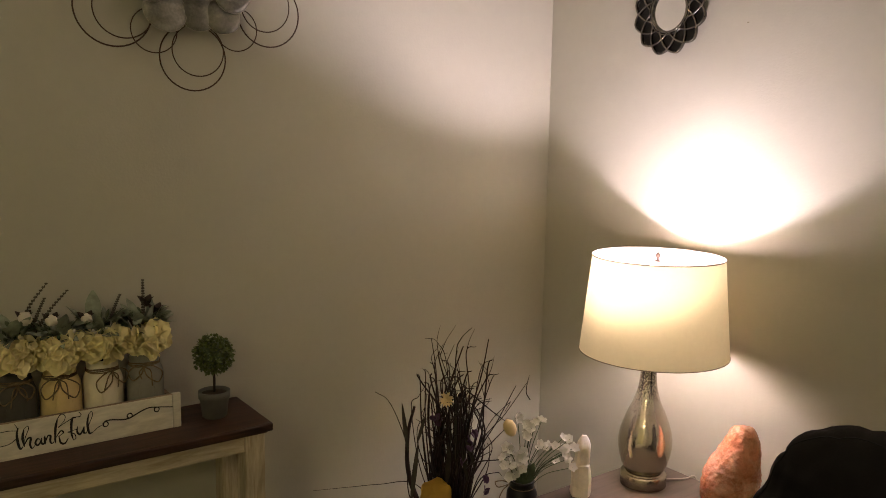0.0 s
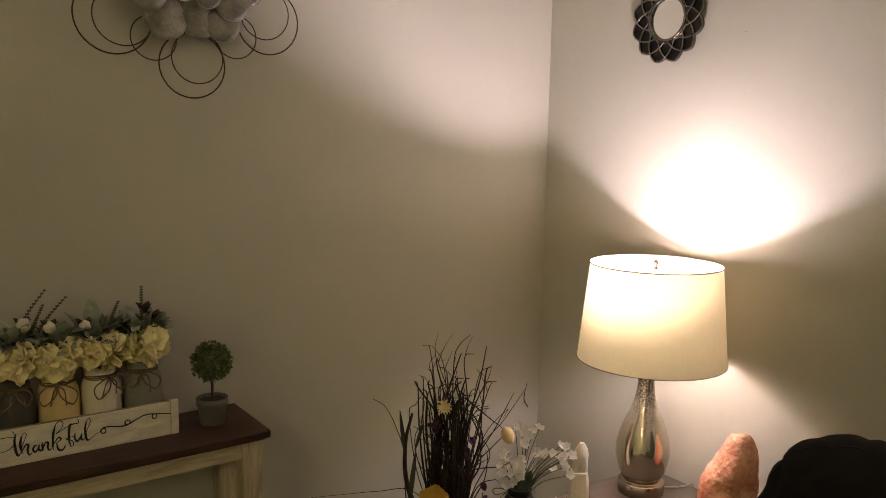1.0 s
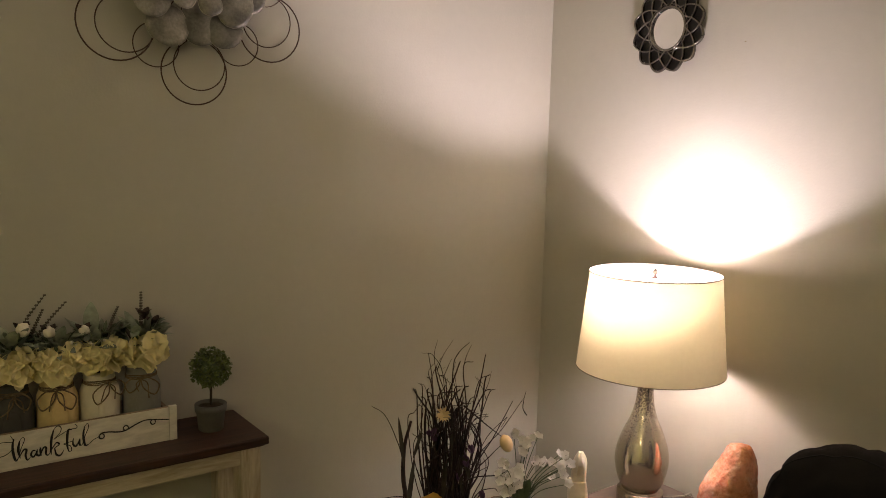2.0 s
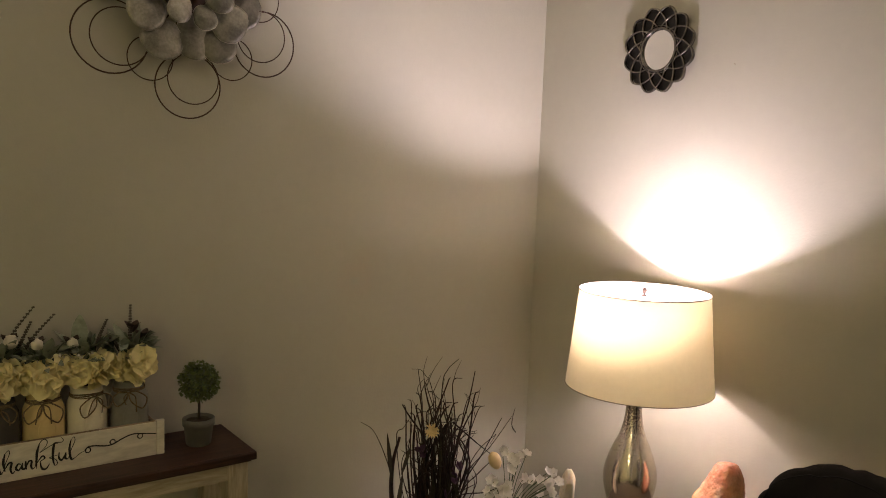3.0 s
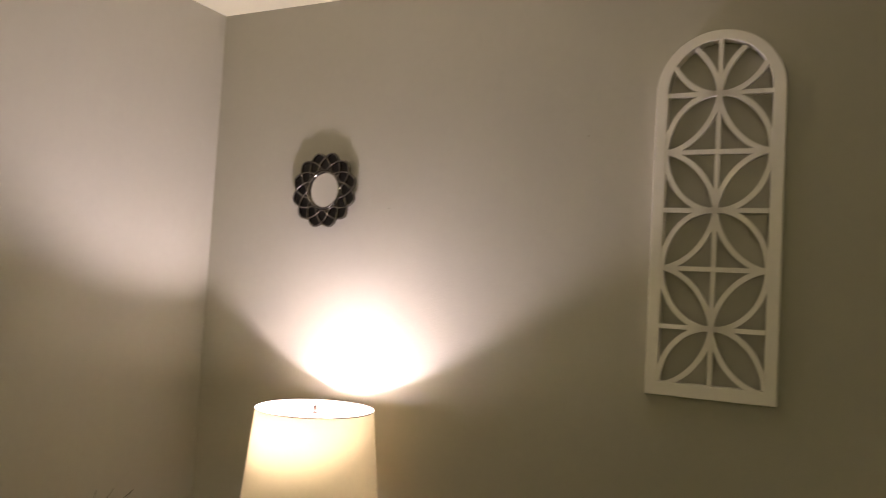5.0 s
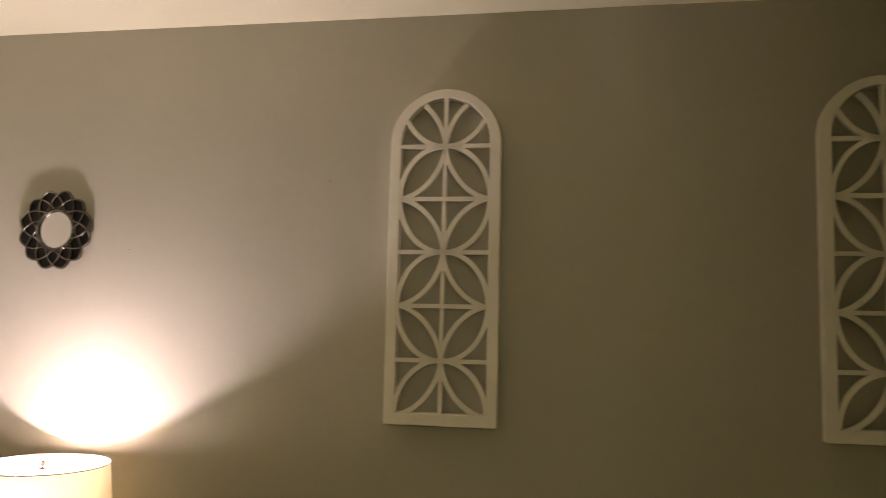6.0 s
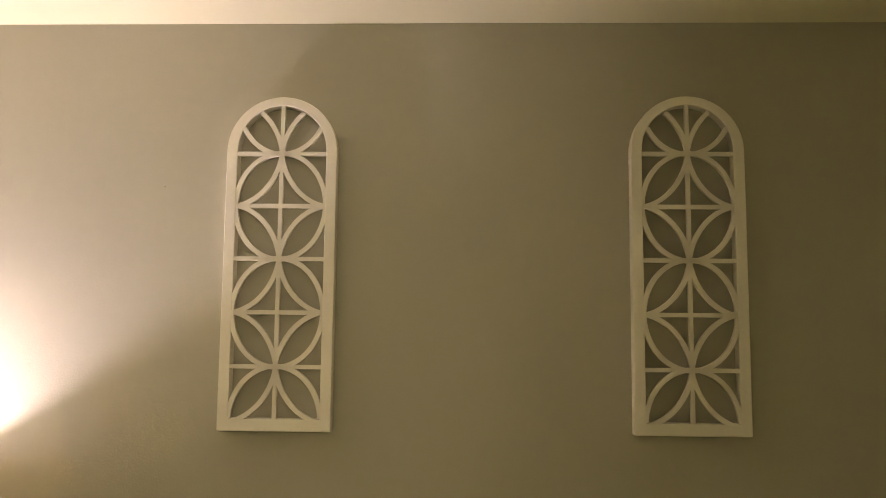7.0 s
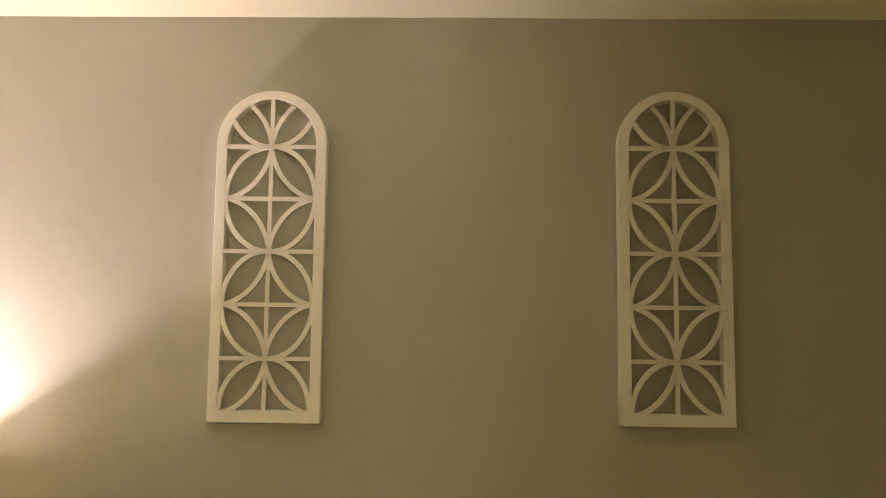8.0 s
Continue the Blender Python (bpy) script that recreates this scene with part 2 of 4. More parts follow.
def mercury_glass():
    """Silvered gold glass with a speckled, worn coating near the neck."""
    m = bpy.data.materials.new("mercury_glass")
    m.use_nodes = True
    nt = m.node_tree
    p = nt.nodes["Principled BSDF"]
    co = nt.nodes.new("ShaderNodeTexCoord")
    sep = nt.nodes.new("ShaderNodeSeparateXYZ")
    nt.links.new(co.outputs["Object"], sep.inputs[0])
    up = nt.nodes.new("ShaderNodeMapRange")
    up.inputs["From Min"].default_value, up.inputs["From Max"].default_value = 0.16, 0.32
    up.inputs["To Min"].default_value, up.inputs["To Max"].default_value = -0.15, 0.13
    nt.links.new(sep.outputs["Z"], up.inputs["Value"])
    n = nt.nodes.new("ShaderNodeTexNoise")
    n.inputs["Scale"].default_value, n.inputs["Detail"].default_value = 240, 5
    nt.links.new(co.outputs["Object"], n.inputs["Vector"])
    add = nt.nodes.new("ShaderNodeMath")
    add.operation = "ADD"
    nt.links.new(n.outputs["Fac"], add.inputs[0])
    nt.links.new(up.outputs["Result"], add.inputs[1])
    ramp = nt.nodes.new("ShaderNodeValToRGB")
    ramp.color_ramp.elements[0].position, ramp.color_ramp.elements[0].color = 0.50, (0, 0, 0, 1)
    ramp.color_ramp.elements[1].position, ramp.color_ramp.elements[1].color = 0.58, (1, 1, 1, 1)
    nt.links.new(add.outputs[0], ramp.inputs["Fac"])
    mix = nt.nodes.new("ShaderNodeMix")
    mix.data_type = "RGBA"
    nt.links.new(ramp.outputs["Color"], mix.inputs["Factor"])
    mix.inputs[6].default_value = (0.49, 0.43, 0.32, 1)
    mix.inputs[7].default_value = (0.085, 0.06, 0.032, 1)
    nt.links.new(mix.outputs[2], p.inputs["Base Color"])
    p.inputs["Metallic"].default_value = 0.8
    n3 = nt.nodes.new("ShaderNodeTexNoise")
    n3.inputs["Scale"].default_value = 26
    nt.links.new(co.outputs["Object"], n3.inputs["Vector"])
    rr = nt.nodes.new("ShaderNodeMapRange")
    rr.inputs["To Min"].default_value, rr.inputs["To Max"].default_value = 0.02, 0.08
    nt.links.new(n3.outputs["Fac"], rr.inputs["Value"])
    nt.links.new(rr.outputs["Result"], p.inputs["Roughness"])
    p.inputs["Coat Weight"].default_value, p.inputs["Coat Roughness"].default_value = 0.6, 0.03
    b = nt.nodes.new("ShaderNodeBump")
    b.inputs["Strength"].default_value, b.inputs["Distance"].default_value = 0.12, 0.002
    nt.links.new(n.outputs["Fac"], b.inputs["Height"])
    nt.links.new(b.outputs["Normal"], p.inputs["Normal"])
    return m


MERCURY = mercury_glass()


# ---------------------------------------------------------------- mesh helpers
def thing(name, at, label, category, group="", turn=0.0):
    """A thing: an Empty at its base that parents its parts."""
    ob = new(name)
    ob.empty_display_size = 0.05
    ob.matrix_basis = pose(*at, 0, 0, turn)
    return tagged(ob, label, category, group)


def part(name, bm, mat, parent=None, label="", smooth=True, bevel=0.0):
    """Links a bmesh as one mesh object under a thing or part."""
    me = bpy.data.meshes.new(name)
    bmesh.ops.recalc_face_normals(bm, faces=bm.faces)
    bm.to_mesh(me)
    bm.free()
    me.materials.append(mat)
    if smooth:
        me.shade_smooth()
    ob = new(name, me)
    ob.parent = parent
    if bevel:
        mod = ob.modifiers.new("bevel", "BEVEL")
        mod.width, mod.segments, mod.limit_method = bevel, 2, "ANGLE"
    return tagged(ob, label)


def shared(name, me, parent, m, label=""):
    ob = new(name, me)
    ob.parent = parent
    ob.matrix_basis = m
    return tagged(ob, label)


def structure(name, bm, mat, label):
    return tagged(part(name, bm, mat, smooth=False), label, "", "", "structure")


def box_bm(a, b, bm=None):
    bm = bm or bmesh.new()
    vs = bmesh.ops.create_cube(bm, size=1)["verts"]
    for v in vs:
        v.co = Vector([(a[i] + b[i]) / 2 + v.co[i] * (b[i] - a[i]) for i in range(3)])
    return bm


def lathe_bm(profile, steps=40, close=True, bm=None, wobble=0.0):
    """Turns (radius, height) pairs round the z axis."""
    bm = bm or bmesh.new()
    rings = []
    for r, z in profile:
        rings.append([bm.verts.new((r * math.cos(2 * math.pi * k / steps) * (1 + wobble * math.sin(3 * k + 40 * z)),
                                    r * math.sin(2 * math.pi * k / steps), z)) for k in range(steps)])
    for lo, hi in zip(rings, rings[1:]):
        for k in range(steps):
            bm.faces.new((lo[k], lo[(k + 1) % steps], hi[(k + 1) % steps], hi[k]))
    if close:
        bm.faces.new(rings[0][::-1])
        bm.faces.new(rings[-1])
    return bm


def tube_bm(points, radius, sides=6, bm=None, closed=False):
    """A round wire along points; radius is one number or one for each point."""
    bm = bm or bmesh.new()
    pts = [Vector(p) for p in points]
    n = len(pts)
    radii = radius if isinstance(radius, (list, tuple)) else [radius] * n
    rings, side = [], None
    for i, p in enumerate(pts):
        if closed:
            d = pts[(i + 1) % n] - pts[i - 1]
        else:
            d = pts[min(i + 1, n - 1)] - pts[max(i - 1, 0)]
        d.normalize()
        if side is None:
            side = d.orthogonal().normalized()
        side = (side - d * side.dot(d)).normalized()
        up = d.cross(side)
        rings.append([bm.verts.new(p + radii[i] * (math.cos(2 * math.pi * k / sides) * side + math.sin(2 * math.pi * k / sides) * up))
                      for k in range(sides)])
    pairs = list(zip(rings, rings[1:])) + ([(rings[-1], rings[0])] if closed else [])
    for lo, hi in pairs:
        for k in range(sides):
            bm.faces.new((lo[k], lo[(k + 1) % sides], hi[(k + 1) % sides], hi[k]))
    if not closed:
        bm.faces.new(rings[0][::-1])
        bm.faces.new(rings[-1])
    return bm


def curve_points(ctrl, n=16):
    """A smooth line through a few points (Catmull-Rom)."""
    c = [Vector(p) for p in ctrl]
    c = [2 * c[0] - c[1]] + c + [2 * c[-1] - c[-2]]
    out = []
    for i in range(1, len(c) - 2):
        for k in range(n):
            t = k / n
            a, b, d, e = c[i - 1], c[i], c[i + 1], c[i + 2]
            out.append(0.5 * (2 * b + (d - a) * t + (2 * a - 5 * b + 4 * d - e) * t * t + (3 * b - a - 3 * d + e) * t ** 3))
    out.append(c[-2])
    return out


def strip_bm(line, width, y0, y1, bm=None):
    """A flat bar in the x-z plane along a line of (x, z), from depth y0 to y1."""
    bm = bm or bmesh.new()
    pts = [Vector((x, z)) for x, z in line]
    rows = []
    for i, p in enumerate(pts):
        d = (pts[min(i + 1, len(pts) - 1)] - pts[max(i - 1, 0)]).normalized()
        s = Vector((-d.y, d.x)) * width / 2
        rows.append([bm.verts.new((q.x, y, q.y)) for q, y in ((p + s, y0), (p - s, y0), (p - s, y1), (p + s, y1))])
    for a, b in zip(rows, rows[1:]):
        for k in range(4):
            bm.faces.new((a[k], a[(k + 1) % 4], b[(k + 1) % 4], b[k]))
    bm.faces.new(rows[0][::-1])
    bm.faces.new(rows[-1])
    return bm


def leaf_bm(length, width, bend=0.3, fold=0.25, bm=None, m=None, steps=5, thick=0.0006):
    """A pointed leaf with a folded midrib, lying along +y."""
    bm = bm or bmesh.new()
    m = m or Matrix()
    rows = []
    for i in range(steps + 1):
        t = i / steps
        w = width / 2 * math.sin(math.pi * min(0.98, 0.06 + t * 0.92)) ** 0.8
        y, z = length * t, -bend * length * t * t
        rows.append([m @ Vector((-w, y, z + fold * w)), m @ Vector((0, y, z)), m @ Vector((w, y, z + fold * w))])
    for off in (0.0, thick):
        vs = [[bm.verts.new(q + m.to_3x3() @ Vector((0, 0, off))) for q in r] for r in rows]
        for a, b in zip(vs, vs[1:]):
            for k in (0, 1):
                bm.faces.new((a[k], a[k + 1], b[k + 1], b[k]) if off else (a[k], b[k], b[k + 1], a[k + 1]))
    return bm


def petal_bm(length, width, cup=0.3, bm=None, m=None, rings=4, segs=5, ruffle=0.0):
    """A rounded petal, cupped and a little ruffled, lying along +y from the origin."""
    bm = bm or bmesh.new()
    m = m or Matrix()
    grid = []
    for i in range(rings + 1):
        t = i / rings
        w = width / 2 * (math.sin(math.pi * (0.12 + 0.80 * t)) ** 0.7)
        row = []
        for k in range(segs):
            s = 2 * k / (segs - 1) - 1
            z = cup * length * (t * t * 0.6 + 0.4 * s * s * t) + ruffle * length * math.sin(5 * s + 7 * t) * t
            row.append(bm.verts.new(m @ Vector((w * s, length * (t - 0.10 * s * s * t), z))))
        grid.append(row)
    for a, b in zip(grid, grid[1:]):
        for k in range(segs - 1):
            bm.faces.new((a[k], a[k + 1], b[k + 1], b[k]))
    return bm


def blob_bm(radii, seed, rough, sub=3, scale=1.0):
    """A lumpy stone."""
    bm = bmesh.new()
    bmesh.ops.create_icosphere(bm, subdivisions=sub, radius=1)
    for v in bm.verts:
        d = v.co.normalized()
        k = 1 + rough * noise.noise(d * 1.6 * scale + Vector((seed, 0, 0))) + rough * 0.5 * noise.noise(d * 4.2 * scale + Vector((0, seed, 0)))
        k += rough * 0.22 * noise.noise(d * 11 * scale)
        v.co = Vector((d.x * radii[0], d.y * radii[1], d.z * radii[2])) * k
    return bm


# ---------------------------------------------------------------- the room
ROOM_X, ROOM_Y, ROOM_Z = 3.65, -2.7, 2.44


def north_wall():
    """The wall with the panels; a taped sheet joint stands faintly proud of it."""
    bm = bmesh.new()
    nx, nz = 200, 30
    front = []
    for i in range(nx + 1):
        x = ROOM_X * i / nx
        col = []
        for k in range(nz + 1):
            z = ROOM_Z * k / nz
            up, down = min(1, max(0, (x - 2.0) / 0.165)), min(1, max(0, (x - 2.165) / 0.40))
            y = -0.0034 * (up * up * (3 - 2 * up) - down * down * (3 - 2 * down)) - 0.0012 * noise.noise(Vector((x * 1.1, z * 0.8, 3.0)))
            col.append(bm.verts.new((x, y, z)))
        front.append(col)
    back = [[bm.verts.new((ROOM_X * i / nx, 0.12, z)) for z in (0.0, ROOM_Z)] for i in range(nx + 1)]
    for i in range(nx):
        for k in range(nz):
            bm.faces.new((front[i][k], front[i + 1][k], front[i + 1][k + 1], front[i][k + 1]))
        bm.faces.new((back[i][0], back[i][1], back[i + 1][1], back[i + 1][0]))
    ob = structure("wall_north", bm, WALL, "greige painted plaster wall with a faint sheet joint")
    ob.data.shade_smooth()


north_wall()
structure("wall_west", box_bm((-0.12, ROOM_Y, 0), (0, 0.12, ROOM_Z)), WALL, "greige painted plaster wall")
# the out-of-view walls close the room and act as pale reflectors
# wide opening in the south wall, with the next room behind it
OPEN_A, OPEN_B, OPEN_Z, NEXT_Y = 0.75, 2.55, 2.20, -5.4
south = box_bm((-0.12, ROOM_Y - 0.12, 0), (OPEN_A, ROOM_Y, ROOM_Z))
box_bm((OPEN_B, ROOM_Y - 0.12, 0), (ROOM_X + 0.12, ROOM_Y, ROOM_Z), south)
box_bm((OPEN_A, ROOM_Y - 0.12, OPEN_Z), (OPEN_B, ROOM_Y, ROOM_Z), south)
structure("wall_south", south, BOUNCE_WALL, "unseen pale cream wall with a wide opening, bounces light")
structure("wall_far_west", box_bm((0.0, NEXT_Y, 0), (0.12, ROOM_Y - 0.12, ROOM_Z)), BOUNCE_WALL, "unseen pale cream wall that bounces light")
structure("wall_far_east", box_bm((3.4, NEXT_Y, 0), (3.52, ROOM_Y - 0.12, ROOM_Z)), BOUNCE_WALL, "unseen pale cream wall that bounces light")
structure("wall_far_south", box_bm((-0.12, NEXT_Y - 0.12, 0), (ROOM_X + 0.12, NEXT_Y, ROOM_Z)), BOUNCE_WALL, "unseen pale cream wall that bounces light")
structure("wall_east", box_bm((ROOM_X, ROOM_Y, 0), (ROOM_X + 0.12, 0.12, ROOM_Z)), BOUNCE_WALL, "unseen pale cream wall that bounces light")
structure("floor", box_bm((-0.12, NEXT_Y - 0.12, -0.1), (ROOM_X + 0.12, 0.12, 0)), FLOOR, "unseen floor in light beige that bounces light")
structure("ceiling", box_bm((-0.12, NEXT_Y - 0.12, ROOM_Z), (ROOM_X + 0.12, 0.12, ROOM_Z + 0.1)), CEILING, "cream white painted ceiling")


def pendant_lamp(at):
    ob = thing("pendant_lamp", at, "dim warm globe pendant lamp hanging in the next room", "lamp")
    globe = [(0.035, 0.0), (0.09, -0.025), (0.125, -0.075), (0.135, -0.130), (0.125, -0.185), (0.09, -0.235), (0.04, -0.258), (0.002, -0.262)]
    part("globe", lathe_bm(globe[::-1], 32), PENDANT, ob, "glowing frosted globe")
    part("canopy", lathe_bm([(0.010, 0.155), (0.055, 0.165), (0.060, 0.180)], 28), NICKEL, ob)
    part("rod", tube_bm([(0, 0, -0.004), (0, 0, 0.16)], 0.006, 8), NICKEL, ob)


pendant_lamp((2.60, -3.65, ROOM_Z - 0.181))


# ---------------------------------------------------------------- arched lattice panels
def arched_panel(at):
    W, H, RIM, T = 0.308, 0.921, 0.0300, 0.036
    panel = thing("arched_wall_panel", at, "white painted wooden arched lattice panel hung on the wall", "wall decor", "arched panels")
    r_out, r_in = W / 2, W / 2 - RIM
    spring = H - r_out

    rise = r_in + 0.005

    def outline(r, bottom, up):
        pts = [(-r, bottom), (r, bottom), (r, spring * 0.33), (r, spring * 0.66)]
        pts += [(r * math.cos(math.pi * k / 28), spring + up * math.sin(math.pi * k / 28)) for k in range(29)]
        return pts + [(-r, spring * 0.66), (-r, spring * 0.33)]

    bm = bmesh.new()
    outer, inner = outline(r_out, 0.0, r_out), outline(r_in, 0.033, rise)
    n = len(outer)
    v = {(k, d): [bm.verts.new((x, d, z)) for x, z in ring] for k, ring in ((0, outer), (1, inner)) for d in (0.0, -T)}
    for i in range(n):
        j = (i + 1) % n
        bm.faces.new((v[0, -T][i], v[0, -T][j], v[1, -T][j], v[1, -T][i]))
        bm.faces.new((v[0, 0.0][i], v[1, 0.0][i], v[1, 0.0][j], v[0, 0.0][j]))
        bm.faces.new((v[0, 0.0][i], v[0, 0.0][j], v[0, -T][j], v[0, -T][i]))
        bm.faces.new((v[1, 0.0][i], v[1, -T][i], v[1, -T][j], v[1, 0.0][j]))
    part("frame", bm, PANEL_WHITE, panel, smooth=False, bevel=0.0022)

    def inside(x, z):
        if z < 0.026 or abs(x) > r_in + 0.002:
            return False
        return z <= spring or math.hypot(x / r_in, (z - spring) / rise) < 1.025

    # bars and arcs sit a little behind the face of the rim
    y0, y1 = -T + 0.0008, -T + 0.0135
    s, h = 0.1468, r_in
    levels = [0.7595 - s * k for k in range(6)]
    for z in levels[:5]:
        part("crossbar", strip_bm([(-h - 0.001, z), (h + 0.001, z)], 0.0115, y0 + 0.0006, y1), PANEL_WHITE, panel, smooth=False)
    part("upright_bar", strip_bm([(0, 0.032), (0, spring + rise + 0.002)], 0.0110, y0 + 0.0012, y1), PANEL_WHITE, panel, smooth=False)

    def arc(cx, cz, a0, a1, deep, flat=0.0):
        line = []
        for k in range(25):
            a = math.radians(a0 + (a1 - a0) * k / 24)
            b0, b1 = math.radians(a0), math.radians(a1)
            u = k / 24
            x = cx + (h + 0.001) * ((1 - flat) * math.cos(a) + flat * (math.cos(b0) * (1 - u) + math.cos(b1) * u))
            z = cz + (s + 0.001) * ((1 - flat) * math.sin(a) + flat * (math.sin(b0) * (1 - u) + math.sin(b1) * u))
            if inside(x, z):
                line.append((x, z))
        if len(line) > 2:
            part("curved_bar", strip_bm(line, 0.0130, y0 + deep, y1 - 0.001), PANEL_WHITE, panel, smooth=False)

    top = levels[0] + s
    for cz in (top, levels[1], levels[3], levels[5]):
        for a0 in (0, 90, 180, 270):
            arc(0, cz, a0, a0 + 90, 0.0)
    for cz in (levels[0], levels[2], levels[4]):
        arc(h, cz, 90, 180, 0.0003, 0.22)
        arc(h, cz, 180, 270, 0.0003, 0.22)
        arc(-h, cz, 0, 90, 0.0003, 0.22)
        arc(-h, cz, 270, 360, 0.0003, 0.22)
    return panel


panel_a = arched_panel((1.670, -0.0035, 1.290))
copy_thing(panel_a, pose(2.788, -0.0035, 1.293))


# ---------------------------------------------------------------- small round mirror
def round_mirror(at):
    ob = thing("round_mirror", at, "small round wall mirror in a dark metal lattice frame", "mirror")
    R, r = 0.122, 0.056
    teeth = 12
    outline = []
    for k in range(teeth * 6):
        a = 2 * math.pi * (k + 3) / (teeth * 6)
        f = 1 - abs(((k / 6) % 1) - 0.5) * 2
        outline.append((a, R * (0.965 - 0.110 * f ** 1.5)))
    bm = bmesh.new()
    rings = []
    for rad, y in ((None, -0.004), (None, -0.008), (r, -0.008), (r, -0.004)):
        rings.append([bm.verts.new(((rad or q) * math.cos(a), y, (rad or q) * math.sin(a))) for a, q in outline])
    m = len(outline)
    for i in range(4):
        lo, hi = rings[i], rings[(i + 1) % 4]
        for k in range(m):
            bm.faces.new((lo[k], lo[(k + 1) % m], hi[(k + 1) % m], hi[k]))
    part("backing", bm, MIRROR_BACK, ob, "dark backing plate", smooth=False)
    # two sets of bent strips that cross and meet in points at the rim
    for k in range(teeth):
        for sense in (1, -1):
            line = []
            for i in range(21):
                t = i / 20
                a = 2 * math.pi / teeth * (k + 0.5 + sense * 1.42 * (1 - t ** 0.85))
                rad = r + 0.003 + (R - r - 0.005) * (1 - (1 - t) ** 1.55)
                line.append((rad * math.cos(a), rad * math.sin(a)))
            part("lattice_strip", strip_bm(line, 0.0048, -0.0175 + (0.0006 if sense > 0 else 0), -0.007), GUNMETAL, ob, smooth=True, bevel=0.0016)
    for rad, w in ((r + 0.003, 0.0040), (r + 0.0105, 0.0018)):
        pts = [(rad * math.cos(2 * math.pi * k / 48), -0.0145, rad * math.sin(2 * math.pi * k / 48)) for k in range(48)]
        part("inner_ring", tube_bm(pts, w, 8, closed=True), GUNMETAL, ob)
    bm = bmesh.new()
    bmesh.ops.create_circle(bm, cap_ends=True, segments=48, radius=r + 0.002, matrix=pose(0, -0.010, 0, 90, 0, 0))
    bmesh.ops.create_circle(bm, cap_ends=True, segments=48, radius=r + 0.002, matrix=pose(0, -0.006, 0, 90, 0, 0))
    part("mirror_glass", bm, MIRROR_GLASS, ob, "clear silvered glass", smooth=False)


round_mirror((0.476, -0.002, 1.818))


def wall_nail(at, turn):
    ob = thing("wall_nail", at, "small grey nail stuck in the painted wall", "nail", "nails in the wall")
    part("shank", tube_bm([(0, 0.002, 0), (0, -0.003, 0.0005)], 0.0008, 6), NICKEL, ob)
    part("head", lathe_bm([(0.0006, 0), (0.0016, 0.0003), (0.0016, 0.0008), (0.0006, 0.0012)], 12), NICKEL, ob).matrix_basis = pose(0, -0.0030, 0.0005, 82, 0, turn)


wall_nail((0.714, -0.001, 1.760), 0)
wall_nail((1.331, -0.001, 1.961), 12)


